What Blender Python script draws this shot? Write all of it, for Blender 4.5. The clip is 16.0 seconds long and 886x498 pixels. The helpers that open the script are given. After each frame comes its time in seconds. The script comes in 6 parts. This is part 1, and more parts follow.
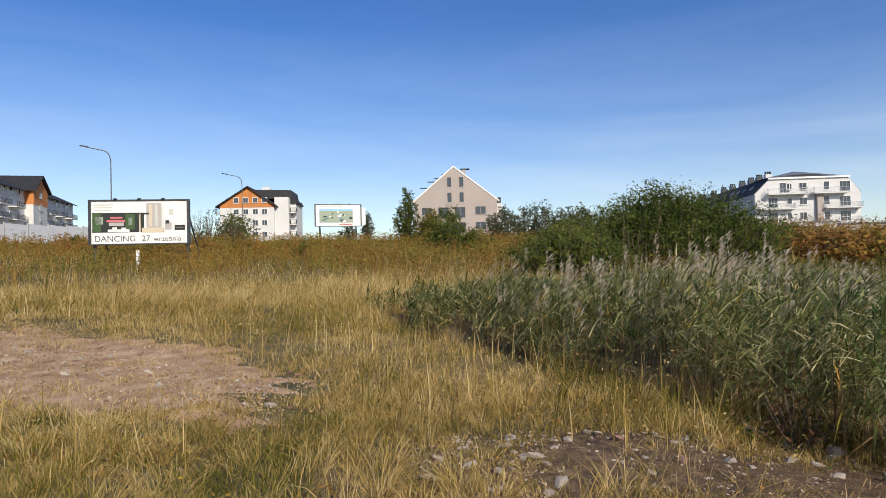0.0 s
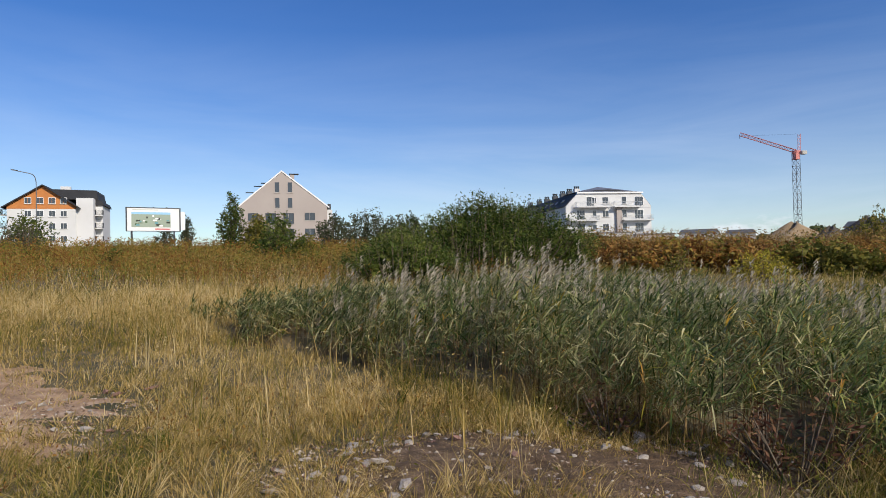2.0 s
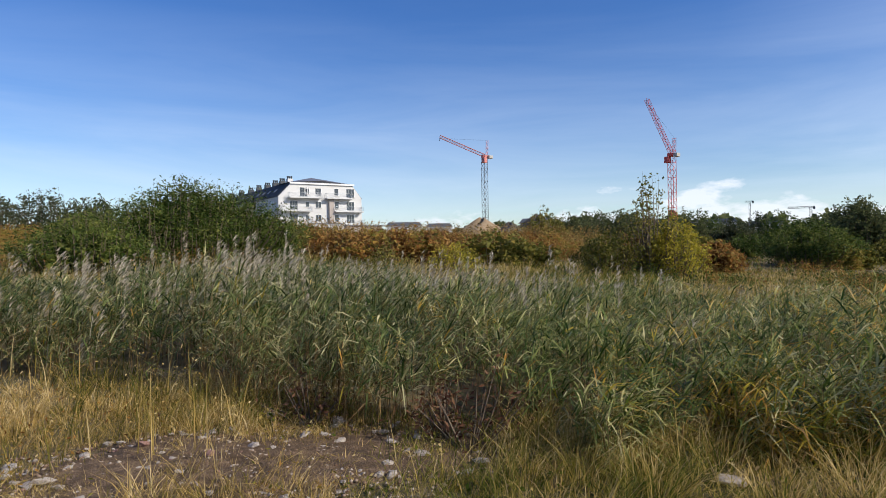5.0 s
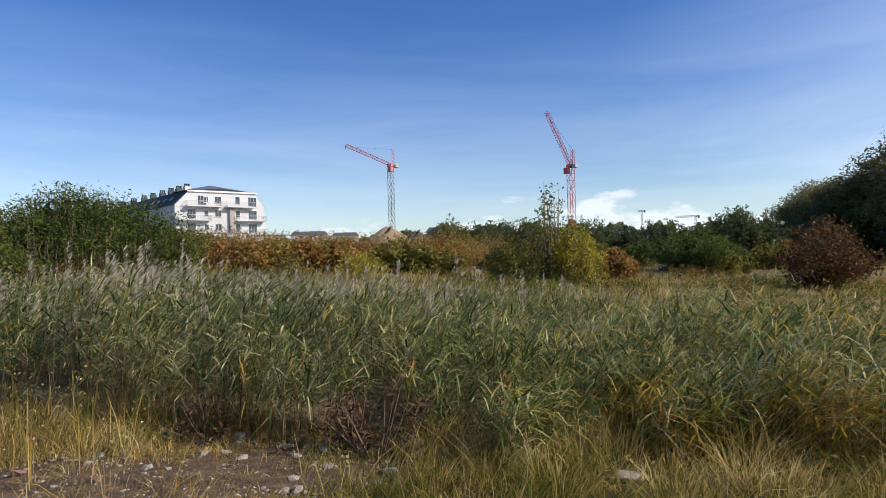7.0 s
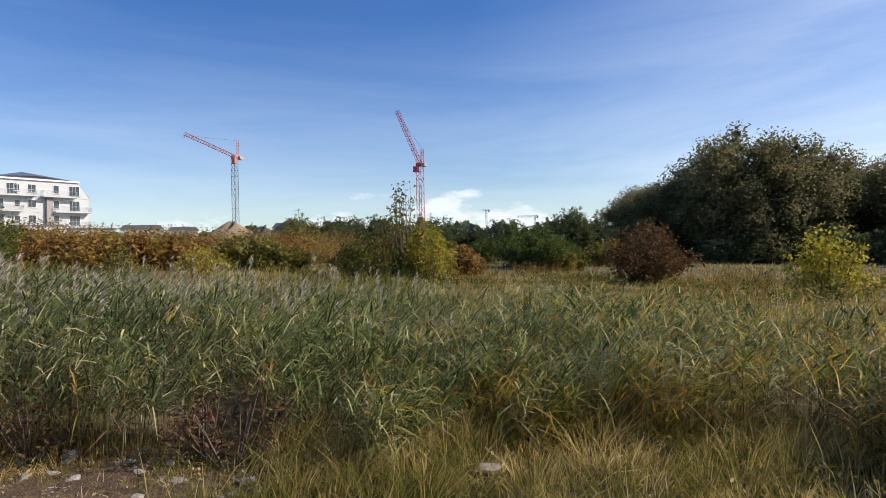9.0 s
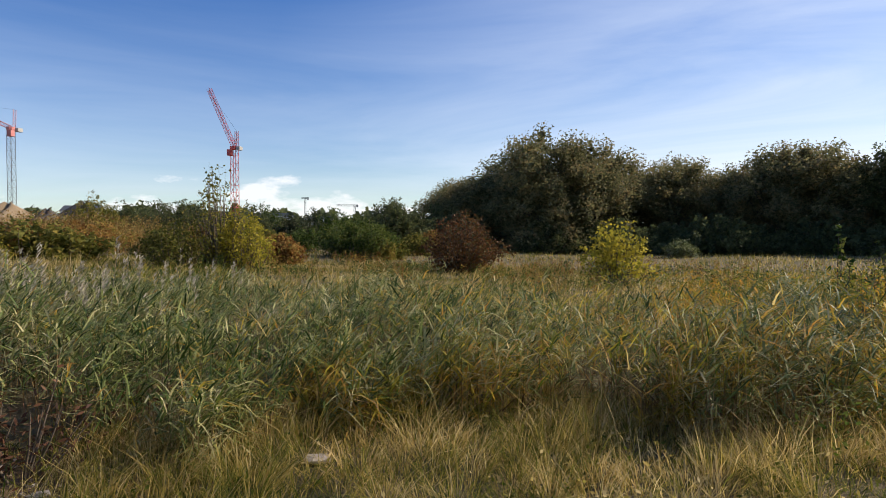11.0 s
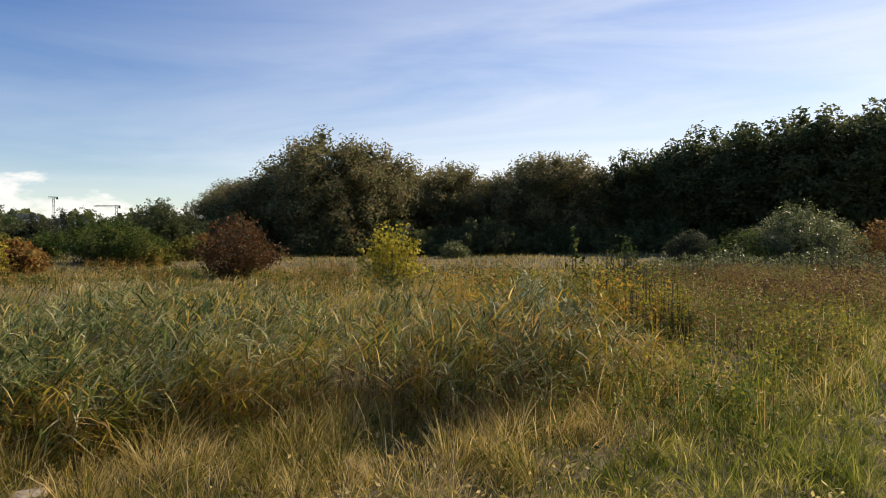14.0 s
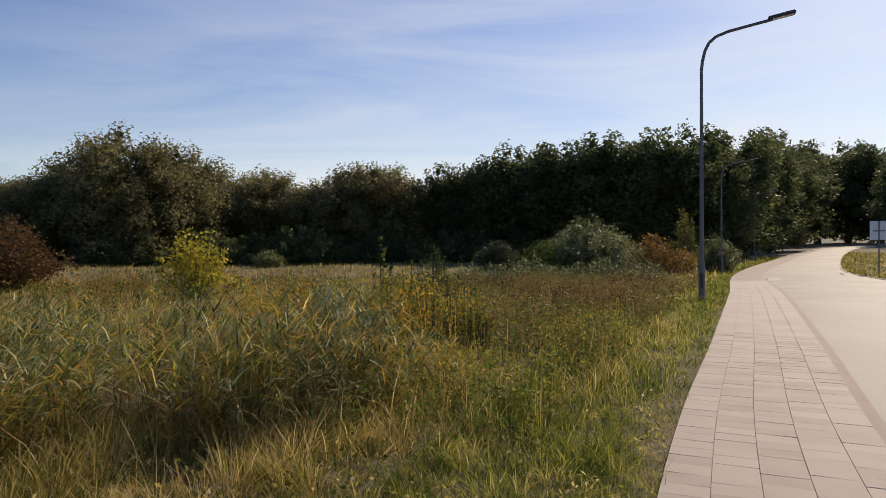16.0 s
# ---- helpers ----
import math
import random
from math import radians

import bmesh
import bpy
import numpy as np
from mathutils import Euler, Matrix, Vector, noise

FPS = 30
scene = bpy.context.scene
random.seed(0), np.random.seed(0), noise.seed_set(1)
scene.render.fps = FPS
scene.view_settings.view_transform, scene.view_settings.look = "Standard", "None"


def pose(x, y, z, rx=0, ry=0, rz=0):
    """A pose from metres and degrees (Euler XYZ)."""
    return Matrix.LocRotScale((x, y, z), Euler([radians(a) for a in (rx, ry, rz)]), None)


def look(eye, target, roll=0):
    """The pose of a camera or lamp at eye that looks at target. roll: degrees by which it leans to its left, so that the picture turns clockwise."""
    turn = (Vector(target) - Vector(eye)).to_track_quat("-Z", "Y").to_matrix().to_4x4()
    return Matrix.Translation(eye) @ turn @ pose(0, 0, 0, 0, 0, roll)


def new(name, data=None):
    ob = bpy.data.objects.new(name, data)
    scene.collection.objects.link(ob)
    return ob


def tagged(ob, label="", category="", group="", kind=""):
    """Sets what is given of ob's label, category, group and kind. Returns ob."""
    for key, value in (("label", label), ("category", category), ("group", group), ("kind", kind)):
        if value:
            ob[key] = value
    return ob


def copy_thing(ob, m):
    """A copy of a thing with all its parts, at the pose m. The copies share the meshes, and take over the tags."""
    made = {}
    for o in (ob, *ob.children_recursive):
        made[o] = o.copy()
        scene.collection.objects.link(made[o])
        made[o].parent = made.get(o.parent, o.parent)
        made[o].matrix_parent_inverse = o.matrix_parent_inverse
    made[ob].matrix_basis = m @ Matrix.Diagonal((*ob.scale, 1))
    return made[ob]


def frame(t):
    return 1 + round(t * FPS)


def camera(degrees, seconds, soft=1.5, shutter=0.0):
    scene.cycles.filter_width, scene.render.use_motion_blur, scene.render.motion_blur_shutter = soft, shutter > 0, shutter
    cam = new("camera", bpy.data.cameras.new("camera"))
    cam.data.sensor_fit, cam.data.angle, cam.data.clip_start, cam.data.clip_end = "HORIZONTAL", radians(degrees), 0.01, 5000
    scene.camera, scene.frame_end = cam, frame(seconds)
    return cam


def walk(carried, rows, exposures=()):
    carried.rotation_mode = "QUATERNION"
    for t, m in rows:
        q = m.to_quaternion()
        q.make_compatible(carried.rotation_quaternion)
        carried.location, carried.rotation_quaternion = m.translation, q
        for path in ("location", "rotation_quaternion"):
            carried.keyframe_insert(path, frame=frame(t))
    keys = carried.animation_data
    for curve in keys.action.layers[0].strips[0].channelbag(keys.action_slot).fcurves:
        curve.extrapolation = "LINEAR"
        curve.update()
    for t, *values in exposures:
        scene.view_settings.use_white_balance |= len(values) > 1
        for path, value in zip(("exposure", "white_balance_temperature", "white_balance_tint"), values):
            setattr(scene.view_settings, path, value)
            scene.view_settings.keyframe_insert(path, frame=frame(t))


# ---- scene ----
cam = camera(69.03, 16.0, soft=0.5)

PATH = [
    (0.0, 0.059, 0.106, 1.591, 91.00, 1.24, 0.00),
    (0.5, 0.080, 0.126, 1.587, 91.44, 0.74, -3.24),
    (1.0, 0.064, 0.101, 1.596, 91.28, 0.77, -7.67),
    (1.5, 0.005, 0.080, 1.598, 91.44, 0.92, -11.24),
    (2.0, -0.057, 0.045, 1.606, 91.30, 1.32, -15.08),
    (2.5, -0.092, 0.030, 1.605, 90.56, 0.80, -20.30),
    (3.0, -0.081, 0.020, 1.609, 90.37, 0.80, -24.65),
    (3.5, -0.073, 0.017, 1.606, 90.06, 0.74, -27.96),
    (4.0, -0.060, 0.009, 1.599, 89.31, 0.50, -33.31),
    (4.5, 0.000, -0.018, 1.607, 89.44, 0.80, -37.52),
    (7.0, 0.029, 0.002, 1.595, 90.52, 1.57, -48.47),
    (7.5, 0.043, -0.006, 1.592, 89.51, 1.58, -52.36),
    (8.0, 0.044, 0.025, 1.593, 89.55, 1.21, -54.97),
    (8.5, 0.033, 0.085, 1.600, 89.84, 1.14, -58.24),
    (11.0, -0.023, 0.185, 1.608, 88.72, 0.45, -77.77),
    (11.5, -0.016, 0.153, 1.608, 88.43, -0.07, -82.07),
    (12.0, -0.001, 0.099, 1.606, 88.42, 0.35, -85.11),
    (12.5, 0.061, 0.040, 1.588, 88.38, 0.57, -88.60),
    (13.0, 0.057, -0.039, 1.589, 88.54, 0.37, -91.57),
    (13.5, 0.066, -0.083, 1.585, 88.59, 0.57, -94.18),
    (14.0, -0.030, -0.068, 1.605, 88.73, 0.84, -96.80),
    (14.5, -0.001, -0.155, 1.602, 88.65, 0.71, -100.31),
    (15.0, -0.008, -0.209, 1.608, 88.84, 0.30, -104.10),
    (15.5, -0.014, -0.262, 1.603, 89.11, 0.23, -107.64),
    (16.0, -0.033, -0.284, 1.603, 89.41, 0.32, -112.76),
]
walk(cam, [(t, pose(*r)) for t, *r in PATH], [(0.0, -0.02, 6500, 10), (1.5, -0.15, 6250, 10), (4.5, 0.02, 6200, 10), (8.0, 0.04, 6250, 10), (11.0, 0.1, 6600, 10), (13.5, 0.12, 7200, 10), (14.7, 0.1, 7250, 11), (16.0, -0.18, 7150, 11)])

# ---- world, sun ----
SUN_B, SUN_E = 153.0, 33.0
sun_dir = Vector((math.sin(radians(SUN_B)) * math.cos(radians(SUN_E)), math.cos(radians(SUN_B)) * math.cos(radians(SUN_E)), math.sin(radians(SUN_E))))
sun_data = bpy.data.lights.new("sun", "SUN")
sun_data.energy, sun_data.angle, sun_data.color = 5.0, radians(0.55), (1.0, 0.89, 0.73)
sun = new("sun", sun_data)
sun.matrix_world = look(sun_dir * 60, (0, 0, 0))

world = bpy.data.worlds.new("sky")
scene.world = world
world.use_nodes = True
wn, wl = world.node_tree.nodes, world.node_tree.links
wn.clear()


def wnode(kind, **sets):
    n = wn.new(kind)
    for k, v in sets.items():
        n.inputs[k].default_value = v
    return n


w_out, w_bg = wnode("ShaderNodeOutputWorld"), wnode("ShaderNodeBackground", Strength=0.128)
sky = wn.new("ShaderNodeTexSky")
sky.sky_type, sky.sun_disc = "NISHITA", False
sky.sun_elevation, sky.sun_rotation = radians(SUN_E), radians(SUN_B)
sky.altitude, sky.air_density, sky.dust_density, sky.ozone_density = 50, 1.0, 0.4, 3.0
w_co = wn.new("ShaderNodeTexCoord")
w_sep = wn.new("ShaderNodeSeparateXYZ")
wl.new(w_co.outputs["Generated"], w_sep.inputs[0])
# low cumulus bank above the horizon
w_map = wnode("ShaderNodeMapping", Scale=(8.0, 8.0, 21.0))
w_cum = wnode("ShaderNodeTexNoise", Scale=1.0, Detail=7.0, Roughness=0.55)
wl.new(w_co.outputs["Generated"], w_map.inputs["Vector"])
wl.new(w_map.outputs[0], w_cum.inputs["Vector"])
w_band = wnode("ShaderNodeMapRange", **{"From Min": 0.02, "From Max": 0.12, "To Min": 0.26, "To Max": -0.85})
wl.new(w_sep.outputs["Z"], w_band.inputs["Value"])
w_east = wnode("ShaderNodeMapRange", **{"From Min": 0.3, "From Max": 0.8, "To Min": -0.3, "To Max": 0.13})
wl.new(w_sep.outputs["X"], w_east.inputs["Value"])


def wmath(op, a, b, clamp=False):
    n = wn.new("ShaderNodeMath")
    n.operation, n.use_clamp = op, clamp
    for i, v in enumerate((a, b)):
        if isinstance(v, (int, float)):
            n.inputs[i].default_value = v
        else:
            wl.new(v, n.inputs[i])
    return n.outputs[0]


c_sum = wmath("ADD", wmath("ADD", wmath("MULTIPLY", wmath("SUBTRACT", w_cum.outputs["Fac"], 0.5), 2.4), w_band.outputs[0]), w_east.outputs[0])
c_fac = wmath("MULTIPLY", wmath("SUBTRACT", c_sum, 0.02), 5.0, True)
c_fac = wmath("MULTIPLY", c_fac, 0.72, True)
# thin high cirrus, thicker towards the south-east
w_map2 = wnode("ShaderNodeMapping", Scale=(1.3, 1.0, 7.5), Rotation=(0.22, 0.12, 0.5))
w_cir = wnode("ShaderNodeTexNoise", Scale=1.3, Detail=7.0, Roughness=0.58, Distortion=0.9)
wl.new(w_co.outputs["Generated"], w_map2.inputs["Vector"])
wl.new(w_map2.outputs[0], w_cir.inputs["Vector"])
w_se = wnode("ShaderNodeVectorMath")
w_se.operation = "DOT_PRODUCT"
w_se.inputs[1].default_value = (0.45, -0.85, -0.25)
wl.new(w_co.outputs["Generated"], w_se.inputs[0])
w_haze = wnode("ShaderNodeMapRange", **{"From Min": -0.05, "From Max": 1.0, "To Min": 0.0, "To Max": 0.75})
wl.new(w_se.outputs["Value"], w_haze.inputs["Value"])
w_low = wnode("ShaderNodeMapRange", **{"From Min": 0.0, "From Max": 0.34, "To Min": 0.5, "To Max": 0.03})
wl.new(w_sep.outputs["Z"], w_low.inputs["Value"])
cir = wmath("MULTIPLY", wmath("ADD", w_haze.outputs[0], w_low.outputs[0]), wmath("ADD", wmath("MULTIPLY", w_cir.outputs["Fac"], 1.7), -0.22, True), True)
mix1, mix2 = wn.new("ShaderNodeMix"), wn.new("ShaderNodeMix")
for m, fac, col in ((mix1, cir, (6.9, 7.5, 8.5, 1)), (mix2, c_fac, (8.0, 8.1, 8.4, 1))):
    m.data_type = "RGBA"
    wl.new(fac, m.inputs["Factor"])
    m.inputs["B"].default_value = col
w_sat = wnode("ShaderNodeHueSaturation", Saturation=1.32, Hue=0.515)
wl.new(sky.outputs[0], w_sat.inputs["Color"])
wl.new(w_sat.outputs[0], mix1.inputs["A"])
wl.new(mix1.outputs["Result"], mix2.inputs["A"])
wl.new(mix2.outputs["Result"], w_bg.inputs["Color"])
wl.new(w_bg.outputs[0], w_out.inputs[0])


# ---- materials ----
def material(name):
    m = bpy.data.materials.new(name)
    m.use_nodes = True
    return m, m.node_tree.nodes, m.node_tree.links, m.node_tree.nodes["Principled BSDF"]


def ramp(nodes, cols):
    r = nodes.new("ShaderNodeValToRGB")
    e = r.color_ramp.elements
    while len(e) < len(cols):
        e.new(0.5)
    for i, c in enumerate(cols):
        e[i].position, e[i].color = i / max(1, len(cols) - 1), (*c, 1)
    return r


def solid(name, cols, rough=0.7, scale=3.0, metal=0.0, bump=0.2, fine=40.0, dist=0.01):
    """A surface with two scales of variation: broad stains between the colours and a fine grain with relief."""
    m, n, l, p = material(name)
    co = n.new("ShaderNodeTexCoord")
    a, b = n.new("ShaderNodeTexNoise"), n.new("ShaderNodeTexNoise")
    for t, s, d in ((a, scale, 5), (b, fine, 4)):
        t.inputs["Scale"].default_value, t.inputs["Detail"].default_value = s, d
        l.new(co.outputs["Object"], t.inputs["Vector"])
    mx = n.new("ShaderNodeMix")
    mx.inputs["Factor"].default_value = 0.35
    l.new(a.outputs["Fac"], mx.inputs["A"])
    l.new(b.outputs["Fac"], mx.inputs["B"])
    mr = n.new("ShaderNodeMapRange")
    mr.inputs["From Min"].default_value, mr.inputs["From Max"].default_value = 0.3, 0.7
    l.new(mx.outputs["Result"], mr.inputs["Value"])
    r = ramp(n, cols)
    l.new(mr.outputs[0], r.inputs[0])
    l.new(r.outputs[0], p.inputs["Base Color"])
    p.inputs["Roughness"].default_value, p.inputs["Metallic"].default_value = rough, metal
    bp = n.new("ShaderNodeBump")
    bp.inputs["Strength"].default_value, bp.inputs["Distance"].default_value = bump, dist
    l.new(b.outputs["Fac"], bp.inputs["Height"])
    l.new(bp.outputs[0], p.inputs["Normal"])
    return m


def leafy(name, cols, trans=0.35, rough=0.55, patch=0.25, patch_scale=0.35, spec=0.1, tuft=0.22):
    """Leaves and blades: each its own tone, drifting in patches over the place, with some light passing through."""
    m, n, l, p = material(name)
    g = n.new("ShaderNodeNewGeometry")
    co = n.new("ShaderNodeTexCoord")
    ns = n.new("ShaderNodeTexNoise")
    ns.inputs["Scale"].default_value, ns.inputs["Detail"].default_value = patch_scale, 3
    l.new(g.outputs["Position"], ns.inputs["Vector"])
    mr = n.new("ShaderNodeMapRange")
    mr.inputs["From Min"].default_value, mr.inputs["From Max"].default_value = 0.3, 0.7
    mr.inputs["To Min"].default_value, mr.inputs["To Max"].default_value = -patch, patch
    l.new(ns.outputs["Fac"], mr.inputs["Value"])
    n2, m2 = n.new("ShaderNodeTexNoise"), n.new("ShaderNodeMapRange")
    n2.inputs["Scale"].default_value, n2.inputs["Detail"].default_value = 3.2, 2
    m2.inputs["From Min"].default_value, m2.inputs["From Max"].default_value = 0.3, 0.7
    m2.inputs["To Min"].default_value, m2.inputs["To Max"].default_value = -tuft, tuft
    l.new(g.outputs["Position"], n2.inputs["Vector"])
    l.new(n2.outputs["Fac"], m2.inputs["Value"])
    ad0, ad = n.new("ShaderNodeMath"), n.new("ShaderNodeMath")
    ad.use_clamp = True
    l.new(g.outputs["Random Per Island"], ad0.inputs[0])
    l.new(m2.outputs[0], ad0.inputs[1])
    l.new(ad0.outputs[0], ad.inputs[0])
    l.new(mr.outputs[0], ad.inputs[1])
    r = ramp(n, cols)
    l.new(ad.outputs[0], r.inputs[0])
    l.new(r.outputs[0], p.inputs["Base Color"])
    p.inputs["Roughness"].default_value = rough
    p.inputs["Specular IOR Level"].default_value = spec
    tr = n.new("ShaderNodeBsdfTranslucent")
    l.new(r.outputs[0], tr.inputs["Color"])
    mx = n.new("ShaderNodeMixShader")
    mx.inputs[0].default_value = trans
    l.new(p.outputs[0], mx.inputs[1])
    l.new(tr.outputs[0], mx.inputs[2])
    l.new(mx.outputs[0], n["Material Output"].inputs["Surface"])
    return m


M = {}
M["bark"] = solid("bark", [(0.05, 0.04, 0.03), (0.13, 0.105, 0.08)], 0.9, 6, bump=0.6)
M["twig"] = solid("twig", [(0.07, 0.05, 0.035), (0.16, 0.12, 0.08)], 0.85, 5)
M["willow"] = leafy("willow_leaf", [(0.1, 0.108, 0.045), (0.18, 0.175, 0.08), (0.28, 0.255, 0.12), (0.33, 0.245, 0.11)], 0.46, spec=0.08)
M["darkleaf"] = leafy("dark_leaf", [(0.055, 0.075, 0.032), (0.105, 0.125, 0.05), (0.18, 0.185, 0.075)], 0.48, spec=0.08)
M["bushwillow"] = leafy("sallow_leaf", [(0.022, 0.045, 0.008), (0.055, 0.09, 0.016), (0.105, 0.14, 0.028), (0.19, 0.2, 0.045)], 0.34)
M["silver"] = leafy("silver_leaf", [(0.065, 0.085, 0.024), (0.16, 0.185, 0.062), (0.34, 0.35, 0.17)], 0.4, 0.4, spec=0.25)
M["greygreen"] = leafy("grey_green_leaf", [(0.03, 0.045, 0.02), (0.07, 0.085, 0.04), (0.12, 0.12, 0.06)], 0.3)
M["rust"] = leafy("rust_leaf", [(0.15, 0.07, 0.022), (0.29, 0.145, 0.04), (0.38, 0.22, 0.065), (0.22, 0.19, 0.045)], 0.42)
M["redleaf"] = leafy("hawthorn_leaf", [(0.045, 0.032, 0.015), (0.12, 0.055, 0.022), (0.2, 0.09, 0.033), (0.1, 0.085, 0.028)], 0.33)
M["yellowleaf"] = leafy("yellow_leaf", [(0.2, 0.2, 0.025), (0.4, 0.34, 0.04), (0.58, 0.47, 0.06)], 0.45)
M["olive"] = leafy("olive_leaf", [(0.08, 0.09, 0.018), (0.19, 0.18, 0.035), (0.33, 0.25, 0.055)], 0.42)
M["weed"] = leafy("weed_leaf", [(0.17, 0.07, 0.02), (0.34, 0.165, 0.04), (0.38, 0.25, 0.06), (0.22, 0.21, 0.035)], 0.42, patch=0.4)
M["tawny"] = leafy("tawny_weed", [(0.16, 0.09, 0.03), (0.3, 0.175, 0.055), (0.4, 0.26, 0.09), (0.22, 0.19, 0.05)], 0.4, patch=0.3)
M["goldenrod"] = leafy("goldenrod", [(0.16, 0.18, 0.03), (0.42, 0.29, 0.04), (0.58, 0.28, 0.045)], 0.48, patch=0.3)
M["deadbrown"] = leafy("withered_dock", [(0.07, 0.03, 0.018), (0.14, 0.065, 0.035), (0.26, 0.15, 0.08)], 0.25)
M["herbgold"] = leafy("yellowing_herb", [(0.1, 0.13, 0.02), (0.24, 0.23, 0.035), (0.42, 0.33, 0.05)], 0.5)
M["brownweed"] = leafy("brown_dock", [(0.1, 0.055, 0.026), (0.19, 0.1, 0.045), (0.28, 0.2, 0.07), (0.17, 0.18, 0.04)], 0.4, patch=0.45)
M["reed"] = leafy("reed_leaf", [(0.04, 0.075, 0.012), (0.12, 0.16, 0.034), (0.25, 0.275, 0.075), (0.4, 0.385, 0.14), (0.64, 0.56, 0.28)], 0.28, 0.45, 0.24, 0.6, 0.14, 0.26)
M["reedgreen"] = leafy("green_reed_leaf", [(0.022, 0.046, 0.01), (0.06, 0.095, 0.022), (0.125, 0.16, 0.042), (0.22, 0.235, 0.08), (0.52, 0.47, 0.24)], 0.24, 0.45, 0.2, 0.6, 0.16, 0.24)
M["reedyellow"] = leafy("reed_leaf_yellow", [(0.1, 0.14, 0.018), (0.32, 0.3, 0.035), (0.62, 0.46, 0.06), (0.56, 0.28, 0.05), (0.74, 0.56, 0.2)], 0.58, 0.45, 0.28, 0.8, 0.2)
M["stalk"] = leafy("reed_stalk", [(0.09, 0.05, 0.022), (0.22, 0.135, 0.055), (0.42, 0.29, 0.13)], 0.2)
M["plume"] = leafy("reed_plume", [(0.3, 0.25, 0.17), (0.45, 0.39, 0.28), (0.6, 0.53, 0.4)], 0.35)
M["straw"] = leafy("straw_grass", [(0.16, 0.15, 0.026), (0.33, 0.24, 0.062), (0.52, 0.36, 0.12), (0.66, 0.48, 0.195), (0.76, 0.6, 0.31)], 0.44, 0.55, 0.34, 0.4)
M["meadow"] = leafy("meadow_grass", [(0.06, 0.085, 0.012), (0.16, 0.16, 0.026), (0.32, 0.26, 0.055), (0.5, 0.36, 0.11), (0.68, 0.52, 0.24)], 0.54, 0.55, 0.38, 0.28)
M["greengrass"] = leafy("verge_grass", [(0.055, 0.085, 0.01), (0.16, 0.175, 0.026), (0.31, 0.265, 0.055), (0.5, 0.37, 0.11), (0.7, 0.55, 0.26)], 0.55, 0.5, 0.34, 0.8, tuft=0.34)
M["fresh"] = leafy("fresh_grass", [(0.07, 0.1, 0.014), (0.16, 0.19, 0.025), (0.3, 0.3, 0.05), (0.52, 0.44, 0.15)], 0.55, 0.5, 0.3, 0.8, tuft=0.32)
M["herb"] = leafy("herb_leaf", [(0.05, 0.085, 0.016), (0.11, 0.155, 0.028), (0.19, 0.21, 0.045)], 0.42)
M["stone"] = solid("pale_stone", [(0.22, 0.18, 0.14), (0.4, 0.345, 0.29), (0.58, 0.52, 0.45)], 0.85, 7, bump=0.6)
M["stone_red"] = solid("reddish_stone", [(0.2, 0.1, 0.075), (0.33, 0.2, 0.16)], 0.85, 8, bump=0.6)
M["slab"] = None
M["concrete"] = solid("concrete", [(0.36, 0.34, 0.31), (0.5, 0.48, 0.44)], 0.85, 1.2, bump=0.25)
M["kerb"] = solid("beige_concrete", [(0.3, 0.23, 0.18), (0.38, 0.29, 0.235)], 0.85, 1.2, bump=0.25)
M["asphalt"] = solid("worn_asphalt", [(0.125, 0.1, 0.085), (0.185, 0.15, 0.128), (0.245, 0.2, 0.172)], 0.7, 0.35, bump=0.08, fine=60)
M["asphalt"].node_tree.nodes["Principled BSDF"].inputs["Specular IOR Level"].default_value = 0.4
M["steel"] = solid("galvanised_steel", [(0.1, 0.105, 0.11), (0.19, 0.195, 0.2)], 0.55, 2, 0.5, 0.1)
M["darksteel"] = solid("dark_steel", [(0.035, 0.04, 0.045), (0.07, 0.075, 0.085)], 0.5, 2, 0.4, 0.1)
M["render_white"] = solid("white_render", [(0.56, 0.56, 0.55), (0.66, 0.66, 0.65)], 0.85, 0.25, bump=0.1)
M["render_grey"] = solid("beige_grey_render", [(0.36, 0.31, 0.28), (0.42, 0.37, 0.335)], 0.85, 0.25, bump=0.1)
M["orange"] = solid("orange_timber_cladding", [(0.42, 0.15, 0.035), (0.56, 0.22, 0.055)], 0.7, 0.6)
M["roof"] = solid("dark_roof_tiles", [(0.014, 0.015, 0.018), (0.03, 0.031, 0.036)], 0.75, 0.8)
M["roofgrey"] = solid("grey_roof_sheet", [(0.11, 0.12, 0.15), (0.17, 0.18, 0.21)], 0.5, 0.6)
M["whitepaint"] = solid("white_paint", [(0.74, 0.74, 0.73), (0.82, 0.82, 0.81)], 0.5, 1.0, bump=0.05)
M["red"] = solid("red_crane_paint", [(0.5, 0.06, 0.05), (0.62, 0.1, 0.08)], 0.5, 1.0)
M["pinkred"] = solid("faded_red_paint", [(0.5, 0.15, 0.13), (0.62, 0.24, 0.21)], 0.55, 1.0)
M["sand"] = solid("sand_heap", [(0.24, 0.17, 0.1), (0.34, 0.25, 0.15)], 0.95, 0.4, bump=0.5, fine=6, dist=0.2)
M["darksoil"] = solid("dark_soil_heap", [(0.06, 0.05, 0.04), (0.12, 0.1, 0.08)], 0.95, 0.4, bump=0.5, fine=6, dist=0.2)
M["railing"] = solid("pale_railing", [(0.55, 0.58, 0.58), (0.68, 0.7, 0.7)], 0.4, 1.0)
M["greenpanel"] = solid("green_site_panel", [(0.16, 0.32, 0.24), (0.22, 0.4, 0.3)], 0.7, 1.0)


def plain(name, col, rough=0.6):
    return solid(name, [tuple(c * 0.92 for c in col), col], rough, 4.0, bump=0.05)


